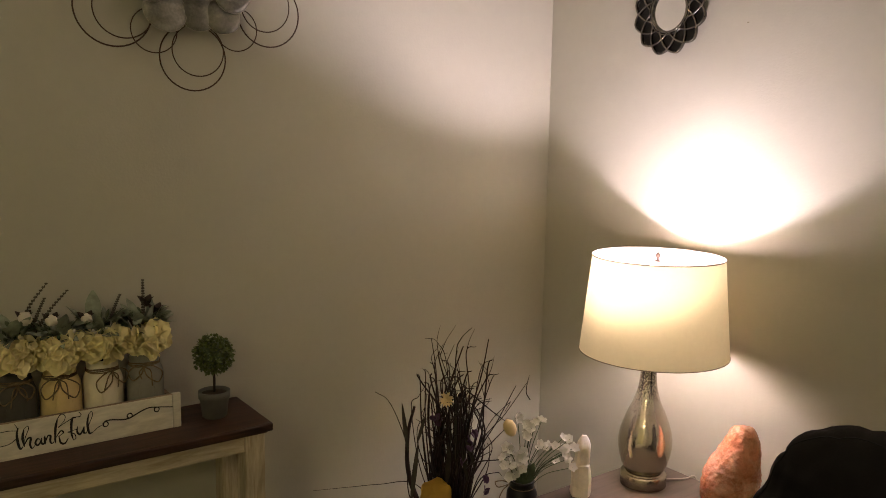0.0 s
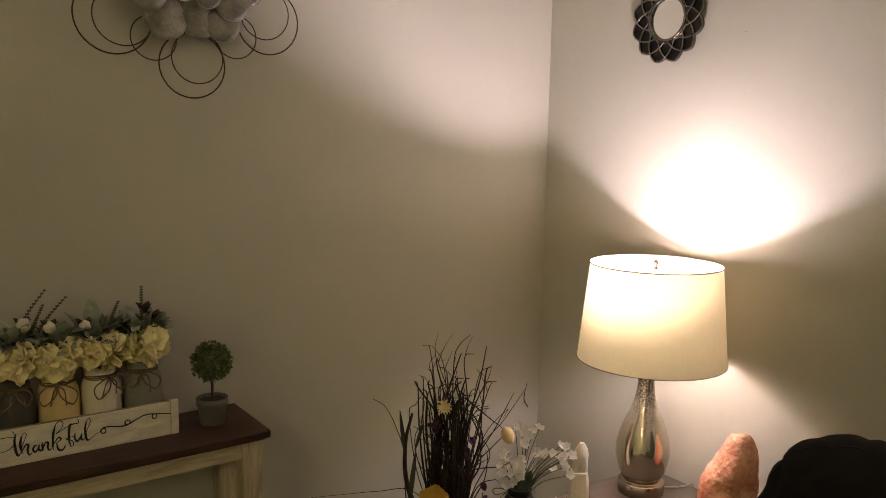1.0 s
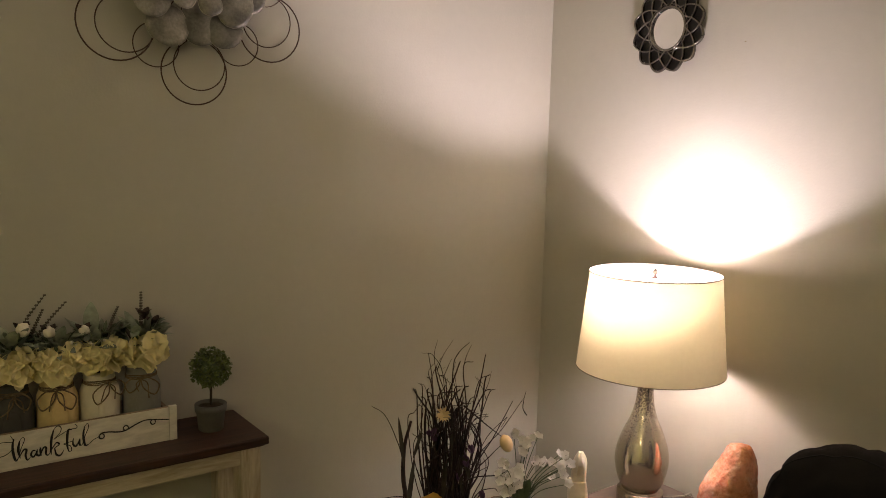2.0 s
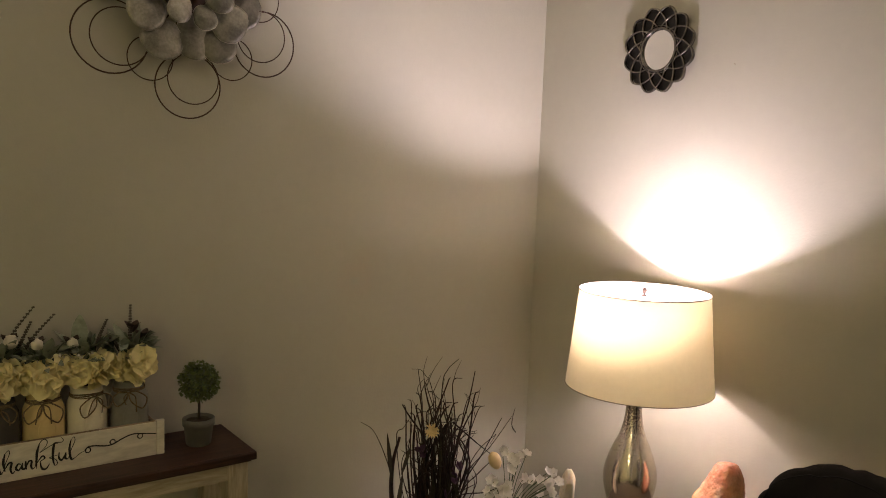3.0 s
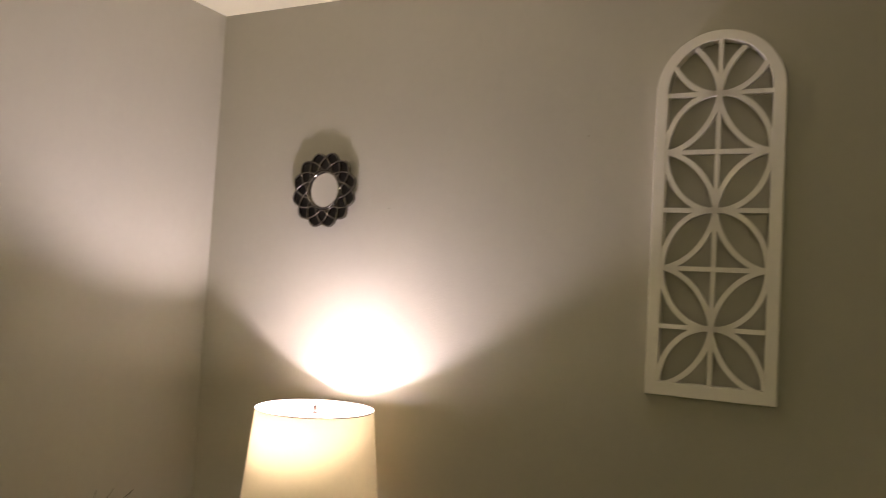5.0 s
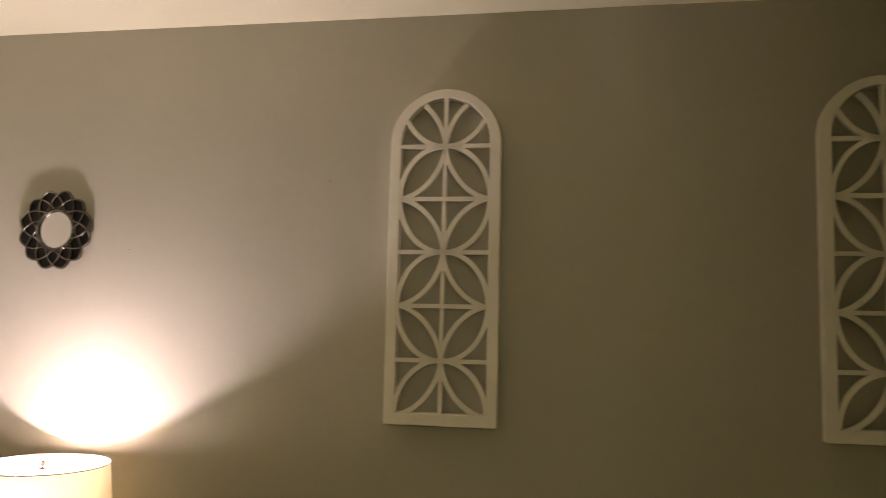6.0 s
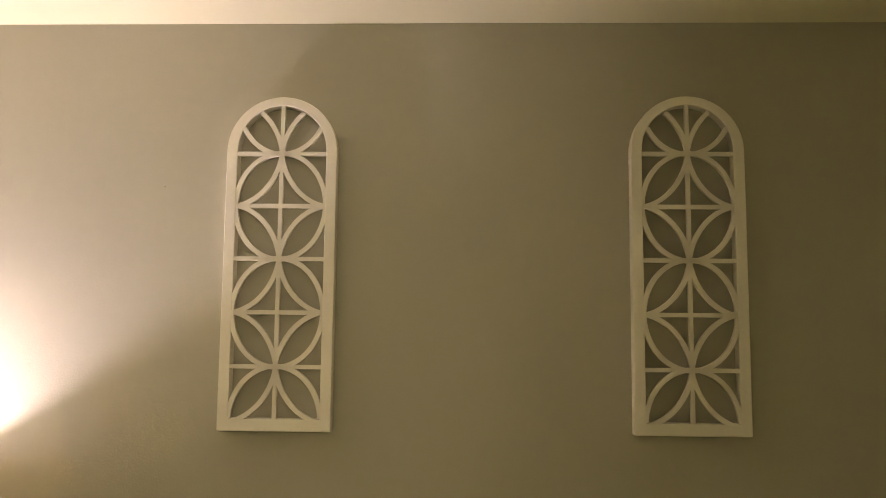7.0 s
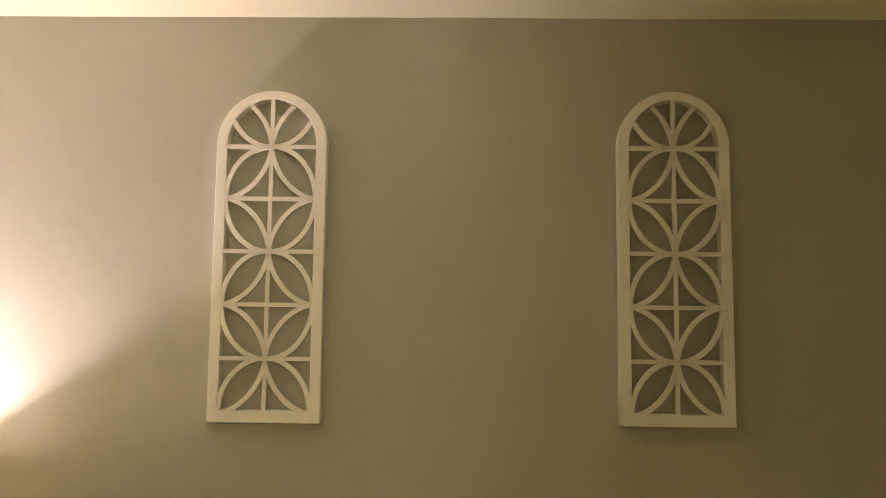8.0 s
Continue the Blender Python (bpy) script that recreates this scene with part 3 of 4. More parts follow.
# ---------------------------------------------------------------- metal flower on the west wall
def wall_flower(at):
    ob = thing("metal_wall_flower", at, "galvanised metal flower with looped dark wire, hung on the wall", "wall decor")
    # local frame: x out of the wall, y to the right, z up
    def loop(angle, dist, rad, thick, lift, lean):
        c = Vector((0, math.cos(angle), math.sin(angle)))
        s = Vector((0, -math.sin(angle), math.cos(angle)))
        pts = []
        for k in range(37):
            a = math.radians(-152 + 304 * k / 36)
            pts.append(c * (dist + rad * math.cos(a)) + s * (rad * math.sin(a) + lean) + Vector((lift + 0.004 * math.sin(a), 0, 0)))
        pts = [c * 0.05 - s * 0.02 + Vector((0.016, 0, 0))] + pts + [c * 0.05 + s * 0.02 + Vector((0.018, 0, 0))]
        part("wire_loop", tube_bm(pts, thick, 6), WIRE, ob)

    for a, dist, rad in ((-89, 0.220, 0.077), (-27, 0.220, 0.080), (31, 0.218, 0.079), (90, 0.216, 0.078), (146, 0.216, 0.079), (-144, 0.213, 0.083)):
        loop(math.radians(a), dist, rad, 0.0018, 0.022, 0.0)
        loop(math.radians(a), dist - 0.017, rad * 0.78, 0.0015, 0.027, 0.011)
    for a in (-52, 2, 60, 120, 174, -117):
        loop(math.radians(a), 0.184, 0.051, 0.0014, 0.018, 0.0)

    def petal(angle, dist, length, width, lift, tilt):
        """A shallow oval dish; its outer end is turned back."""
        bm = bmesh.new()
        rings, segs = 5, 18
        front = [[bm.verts.new((0, 0, 0))] ]
        centre = front[0][0]
        rows = []
        for i in range(1, rings + 1):
            q = i / rings
            row = []
            for k in range(segs):
                a = 2 * math.pi * k / segs
                u, w = math.cos(a) * q, math.sin(a) * q
                dome = 0.0075 * (1 - q * q) + 0.0024 * noise.noise(Vector((u * 2.4 + angle, w * 2.4, dist * 40))) + (0.0012 * noise.noise(Vector((u * 6, w * 6, angle * 9))) if q > 0.7 else 0)
                ragged = 1 + 0.05 * q * q * noise.noise(Vector((u * 2.2, w * 2.2, angle * 5 + dist * 30)))
                row.append(bm.verts.new((dome, w * width / 2 * (1 + 0.12 * u) * ragged, u * length / 2 * ragged)))
            rows.append(row)
        centre.co = (0.0078, 0, 0)
        for k in range(segs):
            bm.faces.new((centre, rows[0][k], rows[0][(k + 1) % segs]))
        for lo, hi in zip(rows, rows[1:]):
            for k in range(segs):
                bm.faces.new((lo[k], hi[k], hi[(k + 1) % segs], lo[(k + 1) % segs]))
        rim = [bm.verts.new(v.co + Vector((-0.002, 0, 0))) for v in rows[-1]]
        for k in range(segs):
            bm.faces.new((rows[-1][k], rim[k], rim[(k + 1) % segs], rows[-1][(k + 1) % segs]))
        bm.faces.new(rim)
        rim_line = [v.co.copy() for v in rows[-1]]
        m = Matrix.Translation((lift, 0, 0)) @ pose(0, 0, 0, math.degrees(angle) - 90, 0, 0) @ Matrix.Translation((0, 0, dist)) @ pose(0, 0, 0, 0, tilt, 0)
        bmesh.ops.transform(bm, matrix=m, verts=bm.verts)
        rim_line = [m @ q for q in rim_line]
        p = part("petal", bm, STEEL, ob)
        # highlight put on as a thin pale tube round the rim
        part("edge", tube_bm(rim_line, 0.0007, 5, closed=True), PETAL_EDGE, p, "pale rim standing in for the lamp's highlight")

    # overlapping dishes: the outer ones lie close to the wall, the inner ones stand out from it
    rng = random.Random(5)
    outer = [(-0.170, 0.012, 0.112, 0.104), (-0.060, -0.118, 0.098, 0.100), (0.015, -0.105, 0.112, 0.090), (0.074, -0.116, 0.092, 0.088), (0.136, -0.022, 0.096, 0.100),
             (0.128, 0.078, 0.104, 0.096), (0.060, 0.135, 0.106, 0.094), (-0.030, 0.142, 0.108, 0.094), (-0.118, 0.098, 0.104, 0.100)]
    middle = [(-0.096, -0.058, 0.096, 0.092), (-0.090, 0.050, 0.090, 0.088), (0.096, -0.062, 0.092, 0.098), (0.110, 0.036, 0.088, 0.084), (0.010, 0.088, 0.092, 0.082), (-0.046, 0.098, 0.082, 0.080)]
    inner = [(-0.064, 0.003, 0.066, 0.072), (-0.030, -0.050, 0.070, 0.058), (0.030, -0.062, 0.062, 0.056), (0.062, -0.016, 0.070, 0.062), (0.040, 0.038, 0.068, 0.062), (-0.022, 0.048, 0.068, 0.060)]
    for ring, lift, lean in ((outer, 0.026, 5), (middle, 0.042, 9), (inner, 0.060, 15)):
        for k, (y, z, length, width) in enumerate(ring):
            petal(math.atan2(z, y), math.hypot(y, z), length, width, lift + 0.006 * (k % 2), lean + rng.uniform(-3, 3))
    part("bead", blob_bm((0.011, 0.014, 0.014), 3.0, 0.05, 2), BEAD, ob, "dark red bead").location = (0.070, -0.014, -0.004)
    part("hub", lathe_bm([(0.05, 0.0), (0.05, 0.02), (0.02, 0.045), (0.012, 0.072)], 20), WIRE, ob).rotation_euler = (0, math.radians(90), 0)


wall_flower((0.002, -1.194, 1.857))


# ---------------------------------------------------------------- console table
def console_table():
    x0, x1, y0, y1, top = 0.014, 0.246, -2.15, -1.098, 0.784
    ob = thing("console_table", (0, 0, 0), "narrow console table with dark stained top and distressed cream base", "table")
    part("top_board", box_bm((x0, y0, top - 0.020), (x1, y1, top)), DARK_WOOD, ob, "dark stained board", smooth=False, bevel=0.004)
    legs = [(x1 - 0.064, y1 - 0.066), (x0 + 0.012, y1 - 0.066), (x1 - 0.064, y0 + 0.016), (x0 + 0.012, y0 + 0.016)]
    for lx, ly in legs:
        part("leg", box_bm((lx, ly, 0), (lx + 0.050, ly + 0.050, top - 0.020)), CREAM_PAINT, ob, smooth=False, bevel=0.003)
    for lx in (x1 - 0.030, x0 + 0.024):
        part("apron", box_bm((lx, y0 + 0.066, top - 0.064), (lx + 0.014, y1 - 0.066, top - 0.020)), CREAM_RAIL, ob, smooth=False, bevel=0.002)
    for ly in (y1 - 0.040, y0 + 0.030):
        part("apron", box_bm((x0 + 0.062, ly, top - 0.064), (x1 - 0.064, ly + 0.014, top - 0.020)), CREAM_PAINT, ob, smooth=False, bevel=0.002)
    for lx in (x1 - 0.020,):
        part("moulding", box_bm((x0 + 0.010, y0 + 0.010, top - 0.0255), (lx + 0.010, y1 - 0.010, top - 0.0202)), DARK_WOOD, ob, smooth=False, bevel=0.002)
    part("lower_shelf", box_bm((x0 + 0.014, y0 + 0.02, 0.16), (x1 - 0.016, y1 - 0.02, 0.18)), DARK_WOOD, ob, smooth=False, bevel=0.003)


console_table()
TOP = 0.7842


def lettered_crate():
    y0, y1, x0, x1, h, t = -1.815, -1.284, 0.030, 0.148, 0.079, 0.009
    ob = thing("wooden_crate", (0, 0, TOP), "long white painted wooden crate lettered thankful, on the console table", "crate")
    part("front_board", box_bm((x1 - t, y0 + 0.012, 0), (x1, y1 - 0.0185, h)), BOARD_PAINT, ob, smooth=False, bevel=0.0012)
    part("back_board", box_bm((x0, y0 + 0.012, 0), (x0 + t, y1 - 0.012, h)), BOARD_PAINT, ob, smooth=False, bevel=0.0012)
    for a in (y0, y1 - 0.018):
        part("corner_strip", box_bm((x1 - t, a, 0), (x1 + 0.0015, a + 0.018, h + 0.002)), BOARD_PAINT, ob, smooth=False, bevel=0.0014)
        part("end_board", box_bm((x0 + t, a + 0.004, 0), (x1 - t, a + 0.013, h - 0.016)), RAW_EDGE, ob, "bare wooden end", smooth=False, bevel=0.0014)
    part("base_board", box_bm((x0 + t, y0 + 0.018, 0.001), (x1 - t, y1 - 0.018, 0.009)), RAW_EDGE, ob, smooth=False)
    part("top_edge", box_bm((x1 - t + 0.0008, y0 + 0.013, h - 0.0002), (x1 - 0.0008, y1 - 0.019, h + 0.0008)), RAW_EDGE, ob, "worn bare wood edge", smooth=False)
    # brush lettering: each stroke is a thin flat film of paint, given in millimetres along and up the board
    def stroke(name, label, ctrl, thin, thick):
        line = curve_points([(0.0, (u - 1640) * 0.001, v * 0.001) for u, v in ctrl], 9)
        n = len(line) - 1
        swell = [thin + (thick - thin) * math.sin(math.pi * min(1, 0.10 + 0.86 * i / n)) ** 1.3 for i in range(n + 1)]
        bm = tube_bm(line, swell, 8)
        for v in bm.verts:
            v.co.x = x1 + 0.0003 + v.co.x * 0.22
        part(name, bm, INK, ob, label)

    hair, full = 0.0006, 0.0026
    word = "black painted brush stroke of the word thankful"
    letters = {
        "letter_t": (([(23, 67), (20, 54), (21, 34), (25, 20), (30, 25)], full), ([(-10, 63), (7, 63), (21, 61), (20, 69), (16, 76)], 0.0008)),
        "letter_h": (([(30, 25), (35, 43), (42, 61), (39, 67), (33, 61)], 0.0008), ([(33, 61), (30, 42), (33, 23)], full), ([(33, 29), (40, 40), (45, 39), (43, 27), (46, 17), (52, 22)], 0.0022)),
        "letter_a": (([(62, 33), (57, 35), (53, 27), (57, 21), (62, 27), (65, 36)], 0.0020), ([(65, 36), (64, 25), (69, 22), (71, 30)], 0.0022)),
        "letter_n": (([(71, 39), (71, 30), (72, 20)], 0.0023), ([(72, 26), (77, 37), (82, 36), (81, 25), (84, 19), (89, 23)], 0.0021)),
        "letter_k": (([(89, 23), (91, 47), (96, 69), (105, 79), (112, 74), (109, 63), (97, 51)], 0.0009), ([(97, 71), (92, 49), (91, 18)], full),
                     ([(92, 30), (102, 43), (107, 38), (98, 32)], 0.0016), ([(98, 32), (101, 17), (109, 14), (116, 24)], 0.0022)),
        "letter_f": (([(133, 66), (126, 66), (123, 50), (123, 30), (126, 17)], full), ([(126, 17), (131, 21), (128, 31), (116, 37), (133, 40)], 0.0009), ([(97, 51), (111, 59), (129, 67), (141, 67), (143, 72), (139, 77)], 0.0009)),
        "letter_u": (([(135, 46), (134, 34), (139, 27), (145, 35), (148, 43)], 0.0021), ([(148, 43), (147, 30), (152, 27)], 0.0022)),
        "letter_l": (([(152, 27), (159, 48), (166, 65), (164, 74), (158, 68)], 0.0008), ([(158, 68), (155, 48), (158, 26), (166, 27)], 0.0025)),
    }
    for name, strokes in letters.items():
        for ctrl, thick in strokes:
            stroke(name, word, ctrl, hair, thick)
    flourish = "black painted flourish"
    stroke("swash", flourish, [(-12, 33), (5, 35), (17, 43), (21, 51)], hair, 0.0009)
    stroke("swash", flourish, [(-10, 63), (-40, 60), (-70, 48), (-110, 44), (-150, 50)], hair, 0.0013)
    stroke("swash", flourish, [(-12, 33), (-40, 36), (-60, 46)], hair, 0.0010)
    stroke("swash", flourish, [(166, 27), (176, 35), (187, 39)], hair, 0.0008)
    stroke("swash", flourish, [(187, 39), (192, 46), (207, 46), (227, 42), (243, 43), (264, 52), (284, 58), (305, 56), (338, 50)], 0.0011, 0.0016)
    for u, v in ((192, 39), (243, 48), (302, 51)):
        stroke("swash", flourish, [(u + 5.5 * math.cos(k * 0.9), v + 5.5 * math.sin(k * 0.9)) for k in range(8)], 0.0011, 0.0014)


lettered_crate()

JAR_PROFILE = [(0.030, 0.0), (0.039, 0.002), (0.042, 0.008), (0.042, 0.112), (0.0408, 0.122), (0.037, 0.132), (0.033, 0.138), (0.033, 0.156), (0.0345, 0.158), (0.0345, 0.163), (0.030, 0.164), (0.029, 0.05), (0.0, 0.045)]


def bow(parent, z, seed, front):
    """Twine wound round the neck with a loose bow facing the room."""
    rng = random.Random(seed)
    for k in range(3):
        pts = [(0.0335 * math.cos(a), 0.0335 * math.sin(a), z + 0.003 * k + 0.0015 * math.sin(2 * a + k)) for a in [2 * math.pi * i / 28 for i in range(28)]]
        part("twine", tube_bm(pts, 0.0017, 5, closed=True), TWINE, parent)
    off = rng.uniform(-0.010, 0.010)
    for sgn in (-1, 1):
        u, w, dz = rng.uniform(0.026, 0.040), rng.uniform(0.012, 0.022), rng.uniform(-0.010, 0.006)
        a = [(0.034, off, z), (0.041, off + sgn * w, z + 0.006 + dz * 0.4), (0.047, off + sgn * u, z - 0.006 + dz), (0.046, off + sgn * (u - 0.009), z - 0.026 + dz * 1.6), (0.043, off + sgn * 0.006, z - 0.014 + dz), (0.036, off, z)]
        part("twine_bow", tube_bm(curve_points(a, 7), 0.0016, 5), TWINE, parent)
        b = [(0.036, off, z), (0.042, off + sgn * rng.uniform(0.004, 0.014), z - 0.010), (0.0435, off + sgn * rng.uniform(0.004, 0.030), z - 0.026 - rng.uniform(0, 0.022))]
        part("twine_bow", tube_bm(curve_points(b, 7), 0.0014, 5), TWINE, parent)


def mason_jar(at, mat, label, seed):
    ob = thing("mason_jar", at, label, "jar", "jars in the crate", 8 * (seed % 3) - 8)
    part("glass", lathe_bm(JAR_PROFILE, 36, close=False), mat, ob)
    # raised oval lettering plate of the glass, worn plain
    rim = [(0.0417 * math.cos(0.42 * math.cos(a)), 0.0417 * math.sin(0.42 * math.cos(a)), 0.080 + 0.028 * math.sin(a)) for a in [2 * math.pi * i / 30 for i in range(30)]]
    part("embossed_oval", tube_bm(rim, 0.0009, 5, closed=True), mat, ob)
    bow(ob, 0.138, seed, 1)
    return ob


def bouquet(at, seed, lavender, bolls, big_leaf):
    """Silk hydrangea heads over grey-green leaves, standing in a jar."""
    rng = random.Random(seed)
    ob = thing("flower_bouquet", at, "silk bouquet of cream hydrangeas, grey leaves and lavender in a jar", "flowers", "bouquets in the jars")
    part("stems", tube_bm([(0, 0, -0.085), (0.002, 0, -0.03), (0, 0.003, 0.04)], 0.008, 7), STEM, ob)
    for cx, cy, cz, r in ((0.020, -0.027, 0.038, 0.020), (0.022, 0.024, 0.043, 0.021), (0.034, 0.000, 0.028, 0.018)):
        bm = bmesh.new()
        for k in range(6):
            d = Vector((rng.uniform(0.25, 1), rng.uniform(-1, 1), rng.uniform(-0.5, 0.9))).normalized()
            q = d.to_track_quat("Z", "Y").to_matrix().to_4x4()
            c = Matrix.Translation(Vector((cx, cy, cz)) + d * r * rng.uniform(0.75, 1.05)) @ q @ pose(0, 0, 0, rng.uniform(-20, 20), rng.uniform(-20, 20), rng.uniform(0, 90))
            for w in range(4):
                s = rng.uniform(0.85, 1.2)
                petal_bm(0.031 * s, 0.034 * s, rng.uniform(0.05, 0.30), bm, c @ pose(0, 0, 0, rng.uniform(-6, 18), 0, 90 * w + rng.uniform(-8, 8)), 6, 7, 0.035)
        part("hydrangea_head", bm, HYDRANGEA, ob)
    bm = bmesh.new()
    for k in range(40):
        a, e = rng.uniform(0, 2 * math.pi), rng.uniform(10, 75)
        m = Matrix.Translation((0.0 + 0.012 * math.cos(a), 0.030 * math.sin(a), rng.uniform(0.045, 0.085))) @ pose(0, 0, 0, 0, 0, math.degrees(a) - 90) @ pose(0, 0, 0, e, rng.uniform(-30, 30), 0)
        leaf_bm(rng.uniform(0.028, 0.050), rng.uniform(0.014, 0.024), rng.uniform(0.1, 0.5), 0.2, bm, m)
    part("foliage", bm, SAGE, ob, "grey-green leaves")
    bm = bmesh.new()
    for k in range(44):
        a, e = rng.uniform(0, 2 * math.pi), rng.uniform(0, 70)
        m = Matrix.Translation((0.004 + 0.015 * math.cos(a), 0.034 * math.sin(a), rng.uniform(0.050, 0.095))) @ pose(0, 0, 0, e, 0, math.degrees(a) - 90)
        leaf_bm(rng.uniform(0.016, 0.032), rng.uniform(0.006, 0.011), 0.3, 0.2, bm, m)
    part("foliage", bm, LEAF, ob, "dark green leaves")
    bm = bmesh.new()
    for k in range(9):
        a = rng.uniform(0, 2 * math.pi)
        m = Matrix.Translation((-0.008 + 0.014 * math.cos(a), 0.030 * math.sin(a), rng.uniform(0.055, 0.075))) @ pose(0, 0, 0, 0, 0, math.degrees(a) - 90) @ pose(0, 0, 0, rng.uniform(35, 80), rng.uniform(-40, 40), 0)
        leaf_bm(rng.uniform(0.045, 0.066), rng.uniform(0.018, 0.027), rng.uniform(0.1, 0.45), 0.2, bm, m, 7)
    part("foliage", bm, SAGE, ob, "long felted grey leaves")
    if big_leaf:
        bm = leaf_bm(0.076, 0.034, 0.12, 0.2, None, Matrix.Translation((-0.005, big_leaf, 0.080)) @ pose(0, 0, 0, 86, 0, 75), 8)
        part("broad_leaf", bm, SAGE, ob, "broad felted grey leaf")
    for y, z, lean in lavender:
        base = Vector((0.0, y * 0.4, 0.05))
        tip = Vector((0.0, y + lean, z))
        line = curve_points([base, (base + tip) / 2 + Vector((0.0, -lean * 0.4, 0.0)), tip], 8)
        bm = tube_bm(line, 0.0009, 5)
        spike = curve_points([line[len(line) * 2 // 5], line[len(line) * 7 // 10], line[-1]], 6)
        for n, p in enumerate(spike):
            size = 1.05 - 0.35 * n / (len(spike) - 1)
            for k in range(5):
                turn = math.radians(72 * k + 31 * n)
                knob = Matrix.Translation(p + Vector((math.cos(turn), math.sin(turn), 0.25)) * 0.0030 * size) @ Matrix.Diagonal((1, 1, 1.35, 1))
                bmesh.ops.create_icosphere(bm, subdivisions=1, radius=0.0021 * size, matrix=knob)
        part("lavender_sprig", bm, LAVENDER, ob, "dried lavender sprig")
    for x, y, z, r in bolls:
        if r:
            b = part("cotton_boll", blob_bm((r * 0.92, r, r * 1.05), seed + y * 50, 0.3, 3), COTTON, ob, "white cotton boll")
            b.location = (x, y, z)
        bm = bmesh.new()
        for k in range(4):
            leaf_bm(0.031, 0.021, 0.30, 0.25, bm, Matrix.Translation((x - 0.010, y, z - 0.012)) @ pose(0, 0, 0, 0, 0, 90 * k + 45) @ pose(0, 0, 0, 66, 0, 0), 6)
        part("husk", bm, BROWN_POD, ob, "brown husk")
    for k in range(5):
        p = part("berry", blob_bm((0.0036, 0.0036, 0.0036), k, 0.02, 1), COTTON, ob, "small white berry")
        p.location = (0.026 + rng.uniform(0, 0.012), rng.uniform(-0.045, 0.045), rng.uniform(0.058, 0.085))


JAR_Y = (-1.612, -1.524, -1.437, -1.346)
JAR_X = 0.087
jar_mats = ((JAR_DARK, "dark grey painted mason jar tied with twine, in the crate"), (JAR_CREAM, "cream painted mason jar tied with a twine bow"),
            (JAR_WHITE, "white painted mason jar tied with a twine bow"), (JAR_GREY, "grey painted mason jar tied with twine"))
sprigs = ([(0.030, 0.182, 0.041), (0.085, 0.163, 0.026), (0.062, 0.150, 0.004)], [], [(0.034, 0.142, 0.010)], [(0.004, 0.171, 0.000), (-0.03, 0.10, -0.01)])
# each boll: its place over the jar and its radius (none where the husk has dropped its cotton)
bolls = ([(0.012, 0.026, 0.114, 0.0135)], [(0.016, -0.012, 0.104, 0.0115)], [(0.018, -0.030, 0.100, 0.0110)], [(0.006, 0.010, 0.120, 0), (0.012, 0.030, 0.100, 0)])
for k, y in enumerate(JAR_Y):
    z = TOP + 0.0095
    mason_jar((JAR_X, y, z), jar_mats[k][0], jar_mats[k][1], k)
    bouquet((JAR_X, y, z + 0.160), 11 + k, sprigs[k], bolls[k], (0.0, 0, -0.012, 0)[k])


def topiary(at):
    ob = thing("potted_topiary", at, "round boxwood topiary in a grey ceramic pot on the console table", "plant")
    part("pot", lathe_bm([(0.026, 0), (0.029, 0.003), (0.034, 0.046), (0.037, 0.048), (0.0375, 0.064), (0.034, 0.065), (0.033, 0.055), (0.0, 0.053)], 36, close=False), POT_GREY, ob, "grey ceramic pot")
    part("moss", blob_bm((0.032, 0.032, 0.006), 4, 0.4, 3), SOIL, ob).location = (0, 0, 0.055)
    part("stem", tube_bm([(0, 0, 0.05), (0.001, 0.001, 0.09), (-0.001, 0, 0.14)], 0.0032, 7), STEM, ob)
    rng = random.Random(3)
    bm = bmesh.new()
    for k in range(950):
        d = Vector((rng.gauss(0, 1), rng.gauss(0, 1), rng.gauss(0, 1))).normalized()
        r = 0.047 * (1 + 0.10 * noise.noise(d * 3)) * rng.uniform(0.74, 1.06)
        m = Matrix.Translation(Vector((0, 0, 0.152)) + d * r * 0.92) @ d.to_track_quat("Y", "Z").to_matrix().to_4x4() @ pose(0, 0, 0, rng.uniform(-70, 70), rng.uniform(-90, 90), rng.uniform(-60, 60))
        leaf_bm(rng.uniform(0.006, 0.0095), rng.uniform(0.0045, 0.007), 0.2, 0.3, bm, m, 3)
    part("crown", bm, BOXWOOD, ob, "dense small green leaves")
    part("core", blob_bm((0.034, 0.034, 0.034), 2, 0.1, 2), LEAF, ob).location = (0, 0, 0.152)


topiary((0.127, -1.197, TOP))


# ---------------------------------------------------------------- end table and what stands on it
TABLE = 0.546
RIGHT = Vector((0.591, 0.807, 0))      # along the corner's diagonal
NEAR = Vector((0.807, -0.591, 0))


def end_table():
    x0, x1, y0, y1 = 0.516, 0.981, -0.752, -0.060
    ob = thing("end_table", (0, 0, 0), "brown wooden end table with a plain top", "table")
    part("tabletop", box_bm((x0, y0, TABLE - 0.028), (x1, y1, TABLE - 0.0005)), TABLE_WOOD, ob, smooth=False, bevel=0.006)
    for lx in (x0 + 0.03, x1 - 0.075):
        for ly in (y0 + 0.03, y1 - 0.075):
            part("leg", box_bm((lx, ly, 0), (lx + 0.045, ly + 0.045, TABLE - 0.028)), TABLE_WOOD, ob, smooth=False, bevel=0.004)
    part("apron", box_bm((x0 + 0.075, y0 + 0.035, TABLE - 0.10), (x1 - 0.075, y0 + 0.055, TABLE - 0.028)), TABLE_WOOD, ob, smooth=False)
